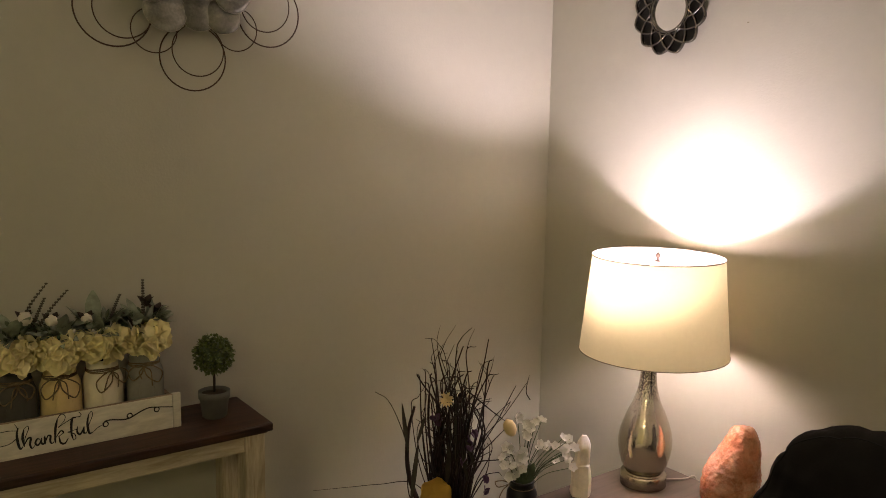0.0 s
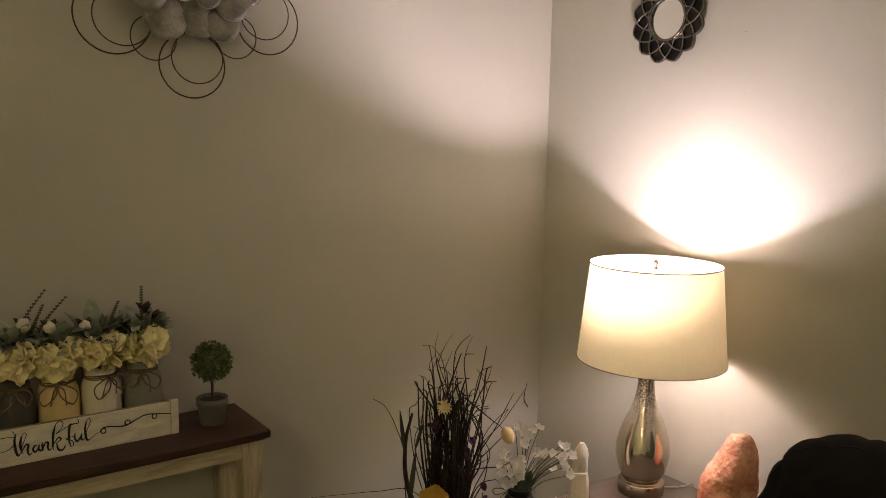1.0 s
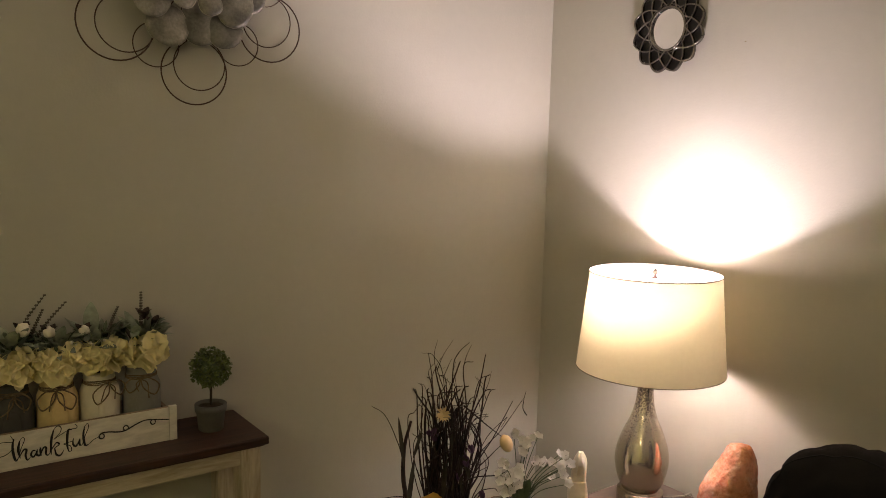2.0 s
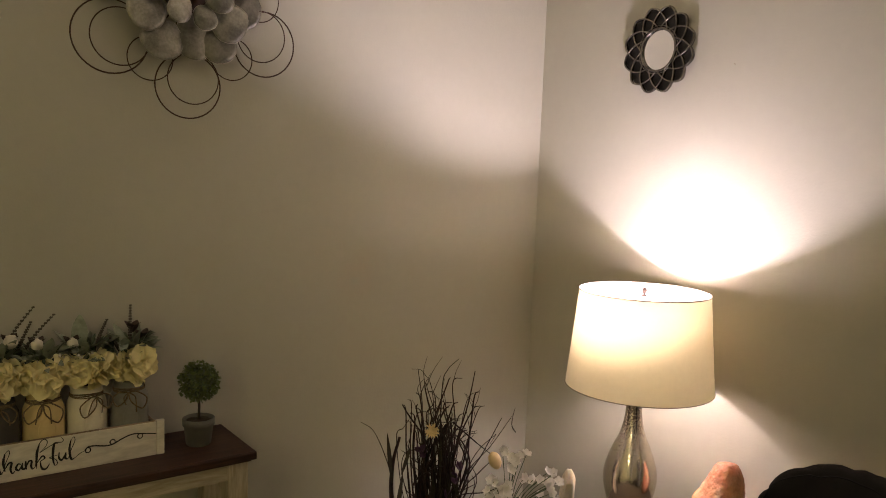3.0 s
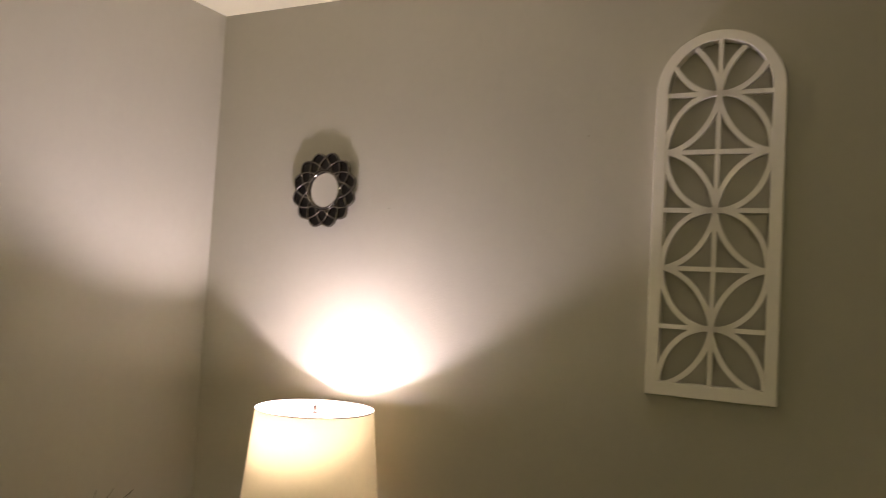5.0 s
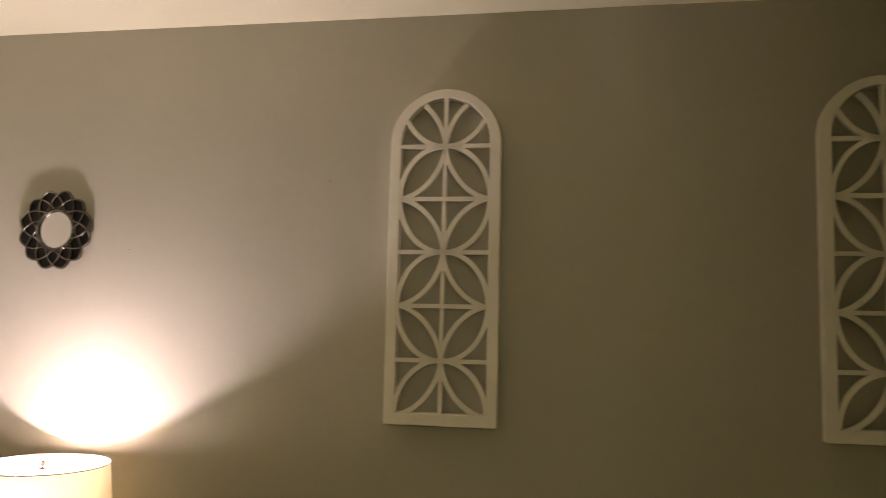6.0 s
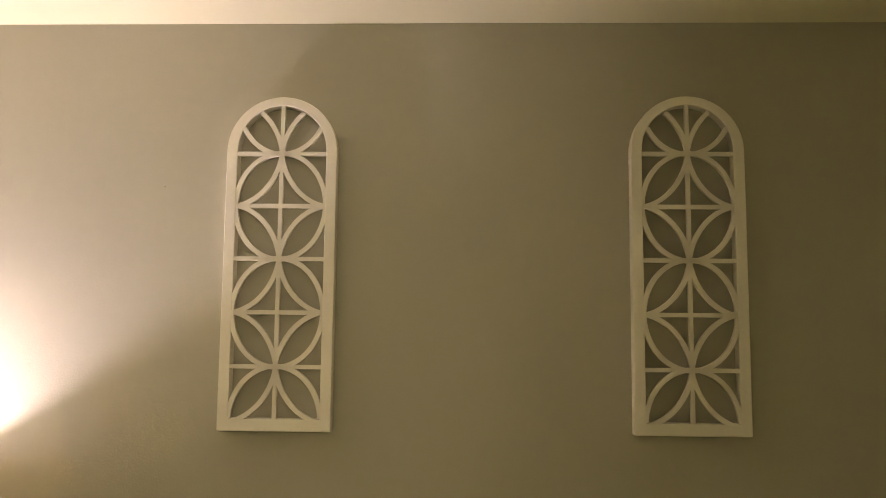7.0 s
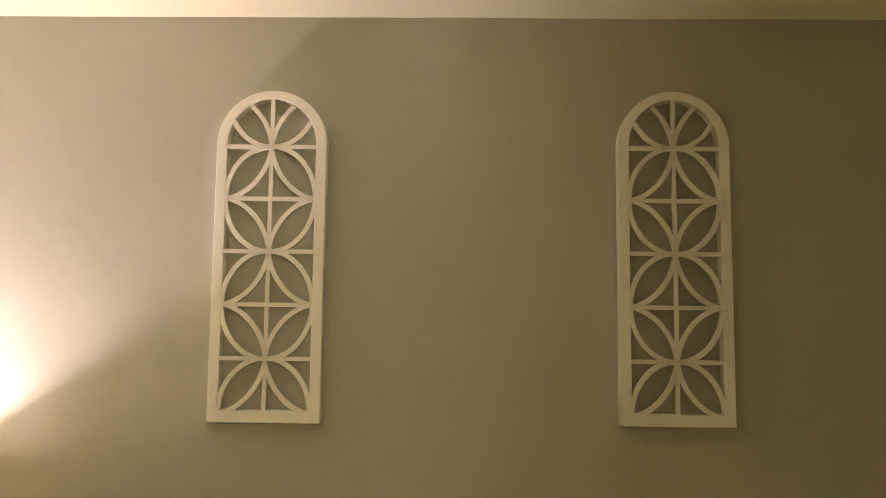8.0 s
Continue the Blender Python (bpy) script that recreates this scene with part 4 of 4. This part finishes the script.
    part("apron", box_bm((x0 + 0.035, y0 + 0.075, TABLE - 0.10), (x0 + 0.055, y1 - 0.075, TABLE - 0.028)), TABLE_WOOD, ob, smooth=False)


end_table()


def table_lamp(at):
    ob = thing("table_lamp", at, "lit table lamp with mercury glass body and cream linen shade", "lamp")
    LEAN = Vector((-0.0045, -0.006, 0))     # the shade sits a little off the body
    part("base", lathe_bm([(0.052, 0), (0.0585, 0.002), (0.0590, 0.006), (0.0590, 0.031), (0.0575, 0.034), (0.052, 0.0345), (0.050, 0.037), (0.047, 0.040)], 56), NICKEL, ob, "brushed nickel base").location = LEAN
    body = [(0.046, 0.039), (0.052, 0.046), (0.0595, 0.062), (0.0655, 0.085), (0.0690, 0.108), (0.0685, 0.128), (0.0645, 0.150), (0.0565, 0.175), (0.0465, 0.200), (0.0355, 0.223),
            (0.0285, 0.245), (0.0240, 0.265), (0.0212, 0.287), (0.0200, 0.314), (0.0198, 0.343), (0.021, 0.355)]
    part("glass_body", lathe_bm(body, 64), MERCURY, ob, "speckled gold mercury glass").location = LEAN
    part("neck", lathe_bm([(0.022, 0.3540), (0.023, 0.3580), (0.021, 0.3660), (0.012, 0.3720), (0.009, 0.3780), (0.009, 0.3950)], 32), NICKEL, ob, "nickel neck cap")
    part("socket", lathe_bm([(0.014, 0.3940), (0.018, 0.4000), (0.018, 0.4500), (0.0165, 0.4560)], 28), PORCELAIN, ob)
    flare = [(0.013, 0.4500), (0.0165, 0.4540), (0.0250, 0.4660), (0.0330, 0.4800), (0.0368, 0.4915), (0.0372, 0.4940)]
    bulb = part("bulb", lathe_bm(flare, 32, close=False), BULB_SIDE, ob, "frosted flood bulb tilted to soften the wall's hot spot, glowing dimly at its side")
    # added tilt away from the wall behind, to weaken its hot spot
    bulb.matrix_basis = Matrix.Translation((0, 0, 0.450)) @ Matrix.Rotation(math.radians(24), 4, "X") @ Matrix.Translation((0, 0, -0.450))
    face = [(0.0370, 0.4930), (0.0368, 0.4944), (0.0345, 0.4962), (0.026, 0.4974), (0.013, 0.4980), (0.002, 0.4982)]
    part("face", lathe_bm(face, 32), BULB, bulb, "brightly glowing face of the bulb")
    for sgn in (-1, 1):
        pts = [(0, 0, 0.3980), (sgn * 0.020, 0, 0.4020), (sgn * 0.040, 0, 0.4400), (sgn * 0.045, 0, 0.5000), (sgn * 0.036, 0, 0.5550), (sgn * 0.014, 0, 0.5870), (0, 0, 0.5900)]
        part("harp", tube_bm(curve_points(pts, 8), 0.0017, 6), BRASS_DULL, ob)
    part("finial", lathe_bm([(0.0075, 0.5880), (0.0085, 0.5910), (0.003, 0.5940), (0.003, 0.5980), (0.0062, 0.6020), (0.0062, 0.6070), (0.002, 0.6130)], 18), WIRE, ob, "small metal finial")
    shade_z0, shade_z1, r0, r1 = 0.3560, 0.6030, 0.186, 0.162
    part("shade", lathe_bm([(r0, shade_z0), (r0 * 0.67 + r1 * 0.33, shade_z0 * 0.67 + shade_z1 * 0.33), (r0 * 0.33 + r1 * 0.67, shade_z0 * 0.33 + shade_z1 * 0.67), (r1, shade_z1)], 96, close=False), SHADE_CLOTH, ob, "cream linen shade glowing with lamp light")
    for r, lo, hi in ((r0, shade_z0 - 0.0004, shade_z0 + 0.0014), (r1, shade_z1 - 0.0022, shade_z1 + 0.0004)):
        band = [(r + 0.0003, lo), (r + 0.0014, lo), (r + 0.0014, hi), (r + 0.0003, hi), (r + 0.0003, lo)]
        part("trim", lathe_bm(band, 96, close=False), SHADE_TRIM, ob, "thin dark trim")
    for k in range(3):
        a = math.radians(120 * k + 20)
        pts = [(0.008 * math.cos(a), 0.008 * math.sin(a), 0.5900), (0.09 * math.cos(a), 0.09 * math.sin(a), 0.5880), (r1 * 0.995 * math.cos(a), r1 * 0.995 * math.sin(a), 0.6000)]
        part("spider", tube_bm(pts, 0.0015, 6), BRASS_DULL, ob)
    cord = [(0.02, 0.05, 0.006), (0.035, 0.08, 0.004), (0.046, 0.11, 0.003), (0.050, 0.140, 0.001), (0.052, 0.146, -0.05), (0.052, 0.15, -0.30)]
    part("cord", tube_bm(curve_points(cord, 10), 0.0022, 6), CORD, ob, "clear plastic cord")
    return ob


table_lamp((0.629, -0.201, TABLE)).scale = (1.027, 1.027, 1.027)


def salt_rock(at):
    """A broken lump, steep on one side, with a sloping shoulder on the other."""
    ob = thing("salt_crystal", at, "rough pink salt crystal standing on the end table", "salt crystal")
    bm = bmesh.new()
    bmesh.ops.create_icosphere(bm, subdivisions=6, radius=1)
    for v in bm.verts:
        d = v.co.normalized()
        z = (d.z + 1) / 2
        r = math.sqrt(max(0, 1 - d.z * d.z)) ** 0.62
        flat = Vector((d.x, d.y, 0))
        flat = flat.normalized() * r if flat.length > 1e-6 else flat
        w = 0.0715 * (1 - 0.50 * max(0, z - 0.35))
        q = RIGHT * (flat.dot(RIGHT) * w) + NEAR * (flat.dot(NEAR) * w * 0.9)
        q += RIGHT * (0.040 * max(0, z - 0.3)) + Vector((0, 0, 0.222 * z))
        u = q.dot(RIGHT)
        if u < 0.006:
            q.z -= (0.006 - u) * 0.95 * max(0, z - 0.45) * 1.8
        # chipped facets, then grain
        f = 0.0060 * noise.noise(q * 20) + 0.0026 * abs(noise.noise(q * 48)) + 0.0016 * noise.noise(q * 95) + 0.0008 * noise.noise(q * 310)
        q += Vector((d.x, d.y, d.z)) * f * min(1, z * 6)
        v.co = Vector((q.x, q.y, max(q.z, 0.0)))
    part("crystal", bm, SALT, ob, "rough pink salt")


salt_rock((0.852, -0.167, TABLE))


def selenite(at):
    ob = thing("crystal_tower", at, "white selenite crystal tower in two stacked pieces", "crystal")

    def piece(r0, r1, h, tip, lean, seed):
        """A rough column with split, striated faces and a broken top."""
        bm = bmesh.new()
        rings, n, rows = [], 13, 11
        for i in range(rows):
            t = i / (rows - 1)
            r = (r0 + (r1 - r0) * t) * (1 - (1 - tip) * max(0, (t - 0.58) / 0.42) ** 1.6)
            if i == 0:
                r *= 0.92
            ring = []
            for k in range(n):
                a = 2 * math.pi * k / n
                c, s = math.cos(a), math.sin(a)
                sq = (abs(c) ** 4 + abs(s) ** 4) ** (-0.25)
                q = 0.94 * sq + 0.16 * noise.noise(Vector((c * 1.5, s * 1.5, t * 1.5 + seed))) + 0.10 * noise.noise(Vector((c * 5, s * 5, t * 1.6 + seed)))
                q += 0.06 * noise.noise(Vector((c * 9, s * 9, t * 5 + seed)))
                lift = 0.002 * t * t * noise.noise(Vector((c * 1.3, s * 1.3, seed)))
                p = RIGHT * (r * q * c + lean * t) + NEAR * (r * q * 0.9 * s) + Vector((0, 0, h * t + lift * (0.4 if tip > 0.5 else 1)))
                ring.append(bm.verts.new(p))
            rings.append(ring)
        for lo, hi in zip(rings, rings[1:]):
            for k in range(n):
                bm.faces.new((lo[k], lo[(k + 1) % n], hi[(k + 1) % n], hi[k]))
        bm.faces.new(rings[0][::-1])
        bm.faces.new(rings[-1])
        return bm

    part("lower_piece", piece(0.0285, 0.0262, 0.0850, 0.90, 0.001, 4.0), SELENITE, ob, smooth=False, bevel=0.0014)
    upper = part("upper_piece", piece(0.0208, 0.0180, 0.078, 0.34, 0.004, 7.5), SELENITE, ob, smooth=False, bevel=0.0014)
    upper.location = RIGHT * 0.002 + Vector((0, 0, 0.083))


selenite((0.575, -0.397, TABLE))


def black_jar(at):
    ob = thing("black_jar", at, "black painted mason jar with a twine bow on the end table", "jar")
    k = 0.86
    part("glass", lathe_bm([(r * k, z * 0.69) for r, z in JAR_PROFILE], 36, close=False), BLACK_JAR, ob)
    pts = [(0.029 * math.cos(a), 0.029 * math.sin(a), 0.096) for a in [2 * math.pi * i / 28 for i in range(28)]]
    part("twine", tube_bm(pts, 0.0014, 5, closed=True), TWINE, ob)
    # the bow hangs on the side that faces the corner of the room
    for sgn, drop in ((-1, 0.0), (1, 0.012)):
        a = [(-0.026, -0.014, 0.096), (-0.040, -0.024, 0.100 + drop * 0.3), (-0.052, -0.038, 0.096), (-0.045, -0.035, 0.085), (-0.028, -0.018, 0.094)]
        if sgn > 0:
            a = [(-0.026, -0.014, 0.096), (-0.034, -0.030, 0.080), (-0.040, -0.040, 0.050), (-0.045, -0.048, 0.010)]
        part("twine_bow", tube_bm(curve_points(a, 8), 0.0013, 5), TWINE, ob)


black_jar((0.606, -0.629, TABLE))



def white_bouquet(at):
    """Small five-petalled silk flowers on wiry stems with dark leaves."""
    rng = random.Random(21)
    ob = thing("flower_bouquet", at, "white silk flowers on thin stems standing in a black jar", "flowers")
    bm = bmesh.new()
    for k in range(5):
        petal_bm(0.0125, 0.0125, 0.25, bm, pose(0, 0, 0, 12, 0, 72 * k), 3, 5, 0.05)
    blossom = bpy.data.meshes.new("blossom")
    bm.to_mesh(blossom)
    bm.free()
    blossom.materials.append(WHITE_PETAL)
    blossom.shade_smooth()
    spots = [(-0.030, 0.140), (-0.010, 0.130), (0.028, 0.132), (0.000, 0.125), (0.012, 0.128), (-0.002, 0.105), (-0.014, 0.108), (0.016, 0.098), (0.020, 0.090),
             (0.088, 0.108), (0.080, 0.090), (0.060, 0.075), (0.076, 0.072), (0.084, 0.060), (0.080, 0.080), (0.094, 0.078), (0.046, 0.070), (0.098, 0.034), (0.064, 0.035), (0.100, 0.084)]
    spots += [(-0.045 + rng.uniform(-0.016, 0.030), 0.045 + rng.uniform(-0.035, 0.045)) for k in range(14)]
    spots += [(-0.028 + rng.uniform(-0.016, 0.016), 0.022 + rng.uniform(-0.018, 0.022)) for k in range(10)]
    for u, z in [(a + 0.016, c + 0.008) for a, c in spots]:
        d = rng.uniform(-0.02, 0.045)
        tip = RIGHT * u + NEAR * d + Vector((0, 0, z))
        base = RIGHT * u * 0.08 + Vector((0, 0, -0.03))
        mid = base * 0.5 + tip * 0.5 + Vector((0, 0, 0.012)) - RIGHT * u * 0.10
        part("stem", tube_bm(curve_points([base, mid, tip], 6), 0.0009, 5), LEAF, ob)
        face = (NEAR * rng.uniform(0.3, 1) + RIGHT * rng.uniform(-0.8, 0.8) + Vector((0, 0, rng.uniform(0.0, 1)))).normalized()
        m = Matrix.Translation(tip) @ face.to_track_quat("Z", "Y").to_matrix().to_4x4() @ pose(0, 0, 0, 0, 0, rng.uniform(0, 72)) @ Matrix.Scale(rng.uniform(0.95, 1.25), 4)
        shared("blossom", blossom, ob, m)
    for u, z, w, lean in ((-0.030, 0.055, 0.026, -14), (-0.012, 0.040, 0.030, -30), (0.020, 0.038, 0.030, 28), (0.040, 0.048, 0.024, 38), (0.004, 0.030, 0.028, 5), (0.014, 0.026, 0.026, 20)):
        m = Matrix.Translation(RIGHT * u * 0.3 + NEAR * 0.012 + Vector((0, 0, -0.012))) @ Matrix.Rotation(math.radians(lean), 4, NEAR) @ pose(0, 0, 0, 84, 0, 53.8)
        part("leaf", leaf_bm(z + 0.022, w, 0.1, 0.2, None, m, 7), LEAF, ob, "dark green leaf")


white_bouquet((0.606, -0.629, TABLE + 0.112))


# ---------------------------------------------------------------- twigs in a tall floor vase
def twig_vase(at):
    ob = thing("floor_vase", at, "tall dark vase standing on the floor beside the end table", "vase")
    part("vase_body", lathe_bm([(0.075, 0), (0.085, 0.01), (0.095, 0.15), (0.085, 0.30), (0.060, 0.42), (0.052, 0.46), (0.058, 0.475), (0.053, 0.475), (0.047, 0.455), (0.05, 0.40), (0.0, 0.39)], 40, close=False), BASKET, ob)


VASE = Vector((0.361, -0.647, 0.0))
twig_vase(VASE)


def twig_bunch(at):
    rng = random.Random(33)
    ob = thing("twig_arrangement", at, "dried dark twigs with silk flowers standing in a floor vase", "dried twigs")

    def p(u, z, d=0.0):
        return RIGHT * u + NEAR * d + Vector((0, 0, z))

    # bunch of thin twigs, fanned out and forked
    for k in range(100):
        u0, d0 = rng.uniform(-0.058, 0.034), rng.uniform(-0.03, 0.03)
        z1 = rng.uniform(0.64, 0.925)
        fan = rng.gauss(0.006, 0.036)
        u1, d1 = u0 + fan * (0.5 + 0.5 * (z1 - 0.4) / 0.5), d0 + rng.gauss(0, 0.05)
        bend, curl = rng.gauss(0, 0.020), rng.gauss(0.004, 0.022)
        ctrl = [p(u0 * 0.5, 0.40, d0 * 0.5), p(u0 + bend * 0.5, 0.55, d0), p(u0 + (u1 - u0) * 0.55 + bend, 0.55 + (z1 - 0.55) * 0.55, d0 + (d1 - d0) * 0.5), p(u1 + curl * 0.35, z1 - abs(curl) * 0.35 - 0.02, d1), p(u1 + curl * 1.1, z1 - abs(curl) * 0.5, d1 * 1.1)]
        line = curve_points(ctrl, 6)
        thick = rng.uniform(0.0014, 0.0044)
        n = len(line)
        part("twig", tube_bm(line, [thick * (1 - 0.75 * i / n) for i in range(n)], 5), TWIG, ob)
        if rng.random() < 0.5:
            i = rng.randrange(n // 2, n - 3)
            q = line[i]
            e = q + RIGHT * rng.gauss(0, 0.03) + NEAR * rng.gauss(0, 0.03) + Vector((0, 0, rng.uniform(0.03, 0.08)))
            part("twig", tube_bm(curve_points([q, (q + e) / 2 + RIGHT * rng.gauss(0, 0.006), e], 5), [0.0011 - 0.00007 * j for j in range(11)], 5), TWIG, ob)
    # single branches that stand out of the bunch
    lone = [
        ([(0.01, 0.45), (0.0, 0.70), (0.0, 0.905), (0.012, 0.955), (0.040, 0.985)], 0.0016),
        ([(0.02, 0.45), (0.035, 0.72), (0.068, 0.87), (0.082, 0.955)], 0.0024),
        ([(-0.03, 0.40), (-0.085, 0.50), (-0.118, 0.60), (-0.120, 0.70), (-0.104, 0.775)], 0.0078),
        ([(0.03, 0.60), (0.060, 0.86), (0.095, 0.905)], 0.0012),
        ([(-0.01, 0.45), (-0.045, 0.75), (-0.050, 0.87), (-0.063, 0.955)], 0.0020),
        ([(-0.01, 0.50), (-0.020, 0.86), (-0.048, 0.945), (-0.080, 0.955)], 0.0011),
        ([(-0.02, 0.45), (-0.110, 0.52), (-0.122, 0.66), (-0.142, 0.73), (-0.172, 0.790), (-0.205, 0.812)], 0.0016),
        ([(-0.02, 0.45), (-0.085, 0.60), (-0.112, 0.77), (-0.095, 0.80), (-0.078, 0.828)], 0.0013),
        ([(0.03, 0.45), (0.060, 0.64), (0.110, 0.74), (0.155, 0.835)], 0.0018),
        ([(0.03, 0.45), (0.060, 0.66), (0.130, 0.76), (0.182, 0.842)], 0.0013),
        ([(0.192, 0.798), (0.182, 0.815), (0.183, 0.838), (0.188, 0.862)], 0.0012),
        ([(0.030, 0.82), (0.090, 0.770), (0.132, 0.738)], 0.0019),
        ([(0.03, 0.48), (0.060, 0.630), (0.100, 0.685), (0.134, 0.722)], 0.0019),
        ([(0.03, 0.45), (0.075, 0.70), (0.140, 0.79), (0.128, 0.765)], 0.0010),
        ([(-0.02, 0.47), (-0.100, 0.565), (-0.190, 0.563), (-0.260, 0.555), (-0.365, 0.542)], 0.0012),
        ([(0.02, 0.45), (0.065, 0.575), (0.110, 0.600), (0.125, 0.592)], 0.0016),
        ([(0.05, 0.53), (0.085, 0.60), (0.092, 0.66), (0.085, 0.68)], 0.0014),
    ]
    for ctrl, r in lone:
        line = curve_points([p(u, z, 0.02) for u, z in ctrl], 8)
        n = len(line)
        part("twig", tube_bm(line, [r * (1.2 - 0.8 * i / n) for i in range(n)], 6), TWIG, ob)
    # flat dried blades
    for u, z, length, w, lean in ((-0.118, 0.655, 0.13, 0.011, 8), (-0.110, 0.520, 0.16, 0.013, -6), (0.052, 0.62, 0.15, 0.014, 14), (-0.02, 0.53, 0.20, 0.012, -3), (0.035, 0.58, 0.16, 0.013, 9), (-0.096, 0.68, 0.08, 0.009, -16), (0.008, 0.60, 0.22, 0.010, 2)):
        m = Matrix.Translation(p(u, z, 0.03)) @ Matrix.Rotation(math.radians(lean), 4, NEAR) @ pose(0, 0, 0, 88, 0, 53.8)
        part("blade", leaf_bm(length, w, 0.05, 0.3, None, m, 8), BLADE, ob, "flat dried blade")
    # silk flowers
    daisy = bmesh.new()
    for k in range(14):
        leaf_bm(0.021, 0.006, -0.15, 0.2, daisy, Matrix.Translation(p(-0.022, 0.808, 0.055)) @ NEAR.to_track_quat("Z", "Y").to_matrix().to_4x4() @ pose(0, 0, 0, rng.uniform(-12, 25), 0, 25.7 * k + rng.uniform(-8, 8)), 4)
    part("daisy", daisy, BUD, ob, "small pale yellow daisy")
    bud = lathe_bm([(0.003, 0), (0.013, 0.008), (0.0165, 0.020), (0.0155, 0.032), (0.009, 0.043), (0.002, 0.047)], 16)
    bmesh.ops.transform(bud, matrix=Matrix.Translation(p(0.131, 0.755, 0.05)) @ Matrix.Rotation(math.radians(22), 4, NEAR) @ pose(0, 0, 0, 180, 0, 0), verts=bud.verts)
    part("bud", bud, BUD, ob, "pale yellow tulip bud")
    big = bmesh.new()
    for k in range(6):
        petal_bm(0.043, 0.056, 0.16, big, Matrix.Translation(p(-0.044, 0.566, 0.074 + 0.002 * k)) @ NEAR.to_track_quat("Z", "Y").to_matrix().to_4x4() @ pose(0, 0, 0, -12, 0, 60 * k + rng.uniform(-9, 9)) @ pose(0, 0, 0, rng.uniform(2, 14), 0, 0), 6, 9, 0.05)
    part("yellow_flower", big, YELLOW_PETAL, ob, "large yellow silk flower")
    for u, z in ((0.078, 0.555), (0.082, 0.585), (0.040, 0.690), (0.045, 0.670), (-0.038, 0.735), (0.052, 0.705), (0.020, 0.63), (-0.052, 0.75)):
        bm = bmesh.new()
        for k in range(3):
            petal_bm(0.022, 0.016, 0.3, bm, Matrix.Translation(p(u, z, 0.05)) @ pose(0, 0, 0, rng.uniform(40, 120), rng.uniform(-40, 40), rng.uniform(0, 360)), 3, 5)
        part("petal", bm, PURPLE, ob, "dark purple silk petal")


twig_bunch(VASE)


# ---------------------------------------------------------------- upholstered chair
def armchair(at):
    ob = thing("armchair", at, "charcoal upholstered armchair with a rounded padded back", "chair")

    def cushion(d, size, power, lump):
        """Surface point of a plump cushion: a rounded block with soft dents and wrinkles."""
        s = sum(abs(c) ** power for c in d) ** (-1 / power)
        q = Vector([d[i] * s * size[i] / 2 for i in range(3)])
        w = q + Vector((1, 0.4, 1)) * 0.05 * noise.noise(q * 5)
        fold = abs(noise.noise(Vector((w.x * 8 + w.z * 5, w.y * 8, w.z * 11 - w.x * 4))))
        if power < 3:
            slope = min(1, max(0, (q.x + 0.245) / 0.36))
            q.z += (0.0120 * math.exp(-((q.x + 0.245) / 0.12) ** 2) - 0.048 * slope * slope * (3 - 2 * slope)) * max(0, d.z)
        if power < 3:
            pleat = math.sin(q.x * 46 + 5 * noise.noise(q * 6)) * max(0.0, noise.noise(Vector((q.x * 5, 2.0, 0.5))) + 0.25)
            q.z += 0.006 * pleat * math.exp(-((d.y + 0.42) / 0.22) ** 2) * max(0, d.z)
        return q * (1 + lump * (0.7 * noise.noise(q * 7 + Vector((3, 1, 0))) + 1.3 * min(0.28, fold) + 0.25 * noise.noise(q * 34)))

    def pad(name, size, centre, power, turn=0.0, lump=0.0, label=""):
        bm = bmesh.new()
        bmesh.ops.create_icosphere(bm, subdivisions=6, radius=1)
        for v in bm.verts:
            v.co = cushion(v.co.normalized(), size, power, lump)
        bmesh.ops.transform(bm, matrix=Matrix.Translation(centre) @ pose(0, 0, 0, turn, 0, 0), verts=bm.verts)
        return part(name, bm, CHARCOAL, ob, label)

    size, centre, power, turn, lump = (0.74, 0.20, 0.62), Vector((0.365, 0.02, 0.618)), 2.9, -8, 0.055
    back = pad("backrest", size, centre, power, turn, lump)
    # seam piping sewn onto the back, just in front of its crown
    seam = []
    m = Matrix.Translation(centre) @ pose(0, 0, 0, turn, 0, 0)
    for k in range(61):
        a = math.radians(176 - 172 * k / 60)
        c, s = math.cos(a), math.sin(a)
        d = Vector((c * 0.95, -0.47, s * 0.92)).normalized()
        seam.append(m @ (cushion(d, size, power, lump) * 1.001))
    part("piping", tube_bm(seam, 0.0015, 6), CHARCOAL_SEAM, back, "sewn seam")
    pad("seat", (0.60, 0.60, 0.20), (0.365, -0.36, 0.38), 5.0, 0, 0.02)
    for x in (0.035, 0.695):
        pad("armrest", (0.13, 0.70, 0.42), (x, -0.32, 0.33), 5.0, 0, 0.02)
    for x in (0.06, 0.67):
        for y in (-0.60, 0.0):
            part("leg", box_bm((x - 0.02, y - 0.02, 0), (x + 0.02, y + 0.02, 0.15)), DARK_WOOD, ob, smooth=False)


armchair((1.053, -0.385, 0.0))
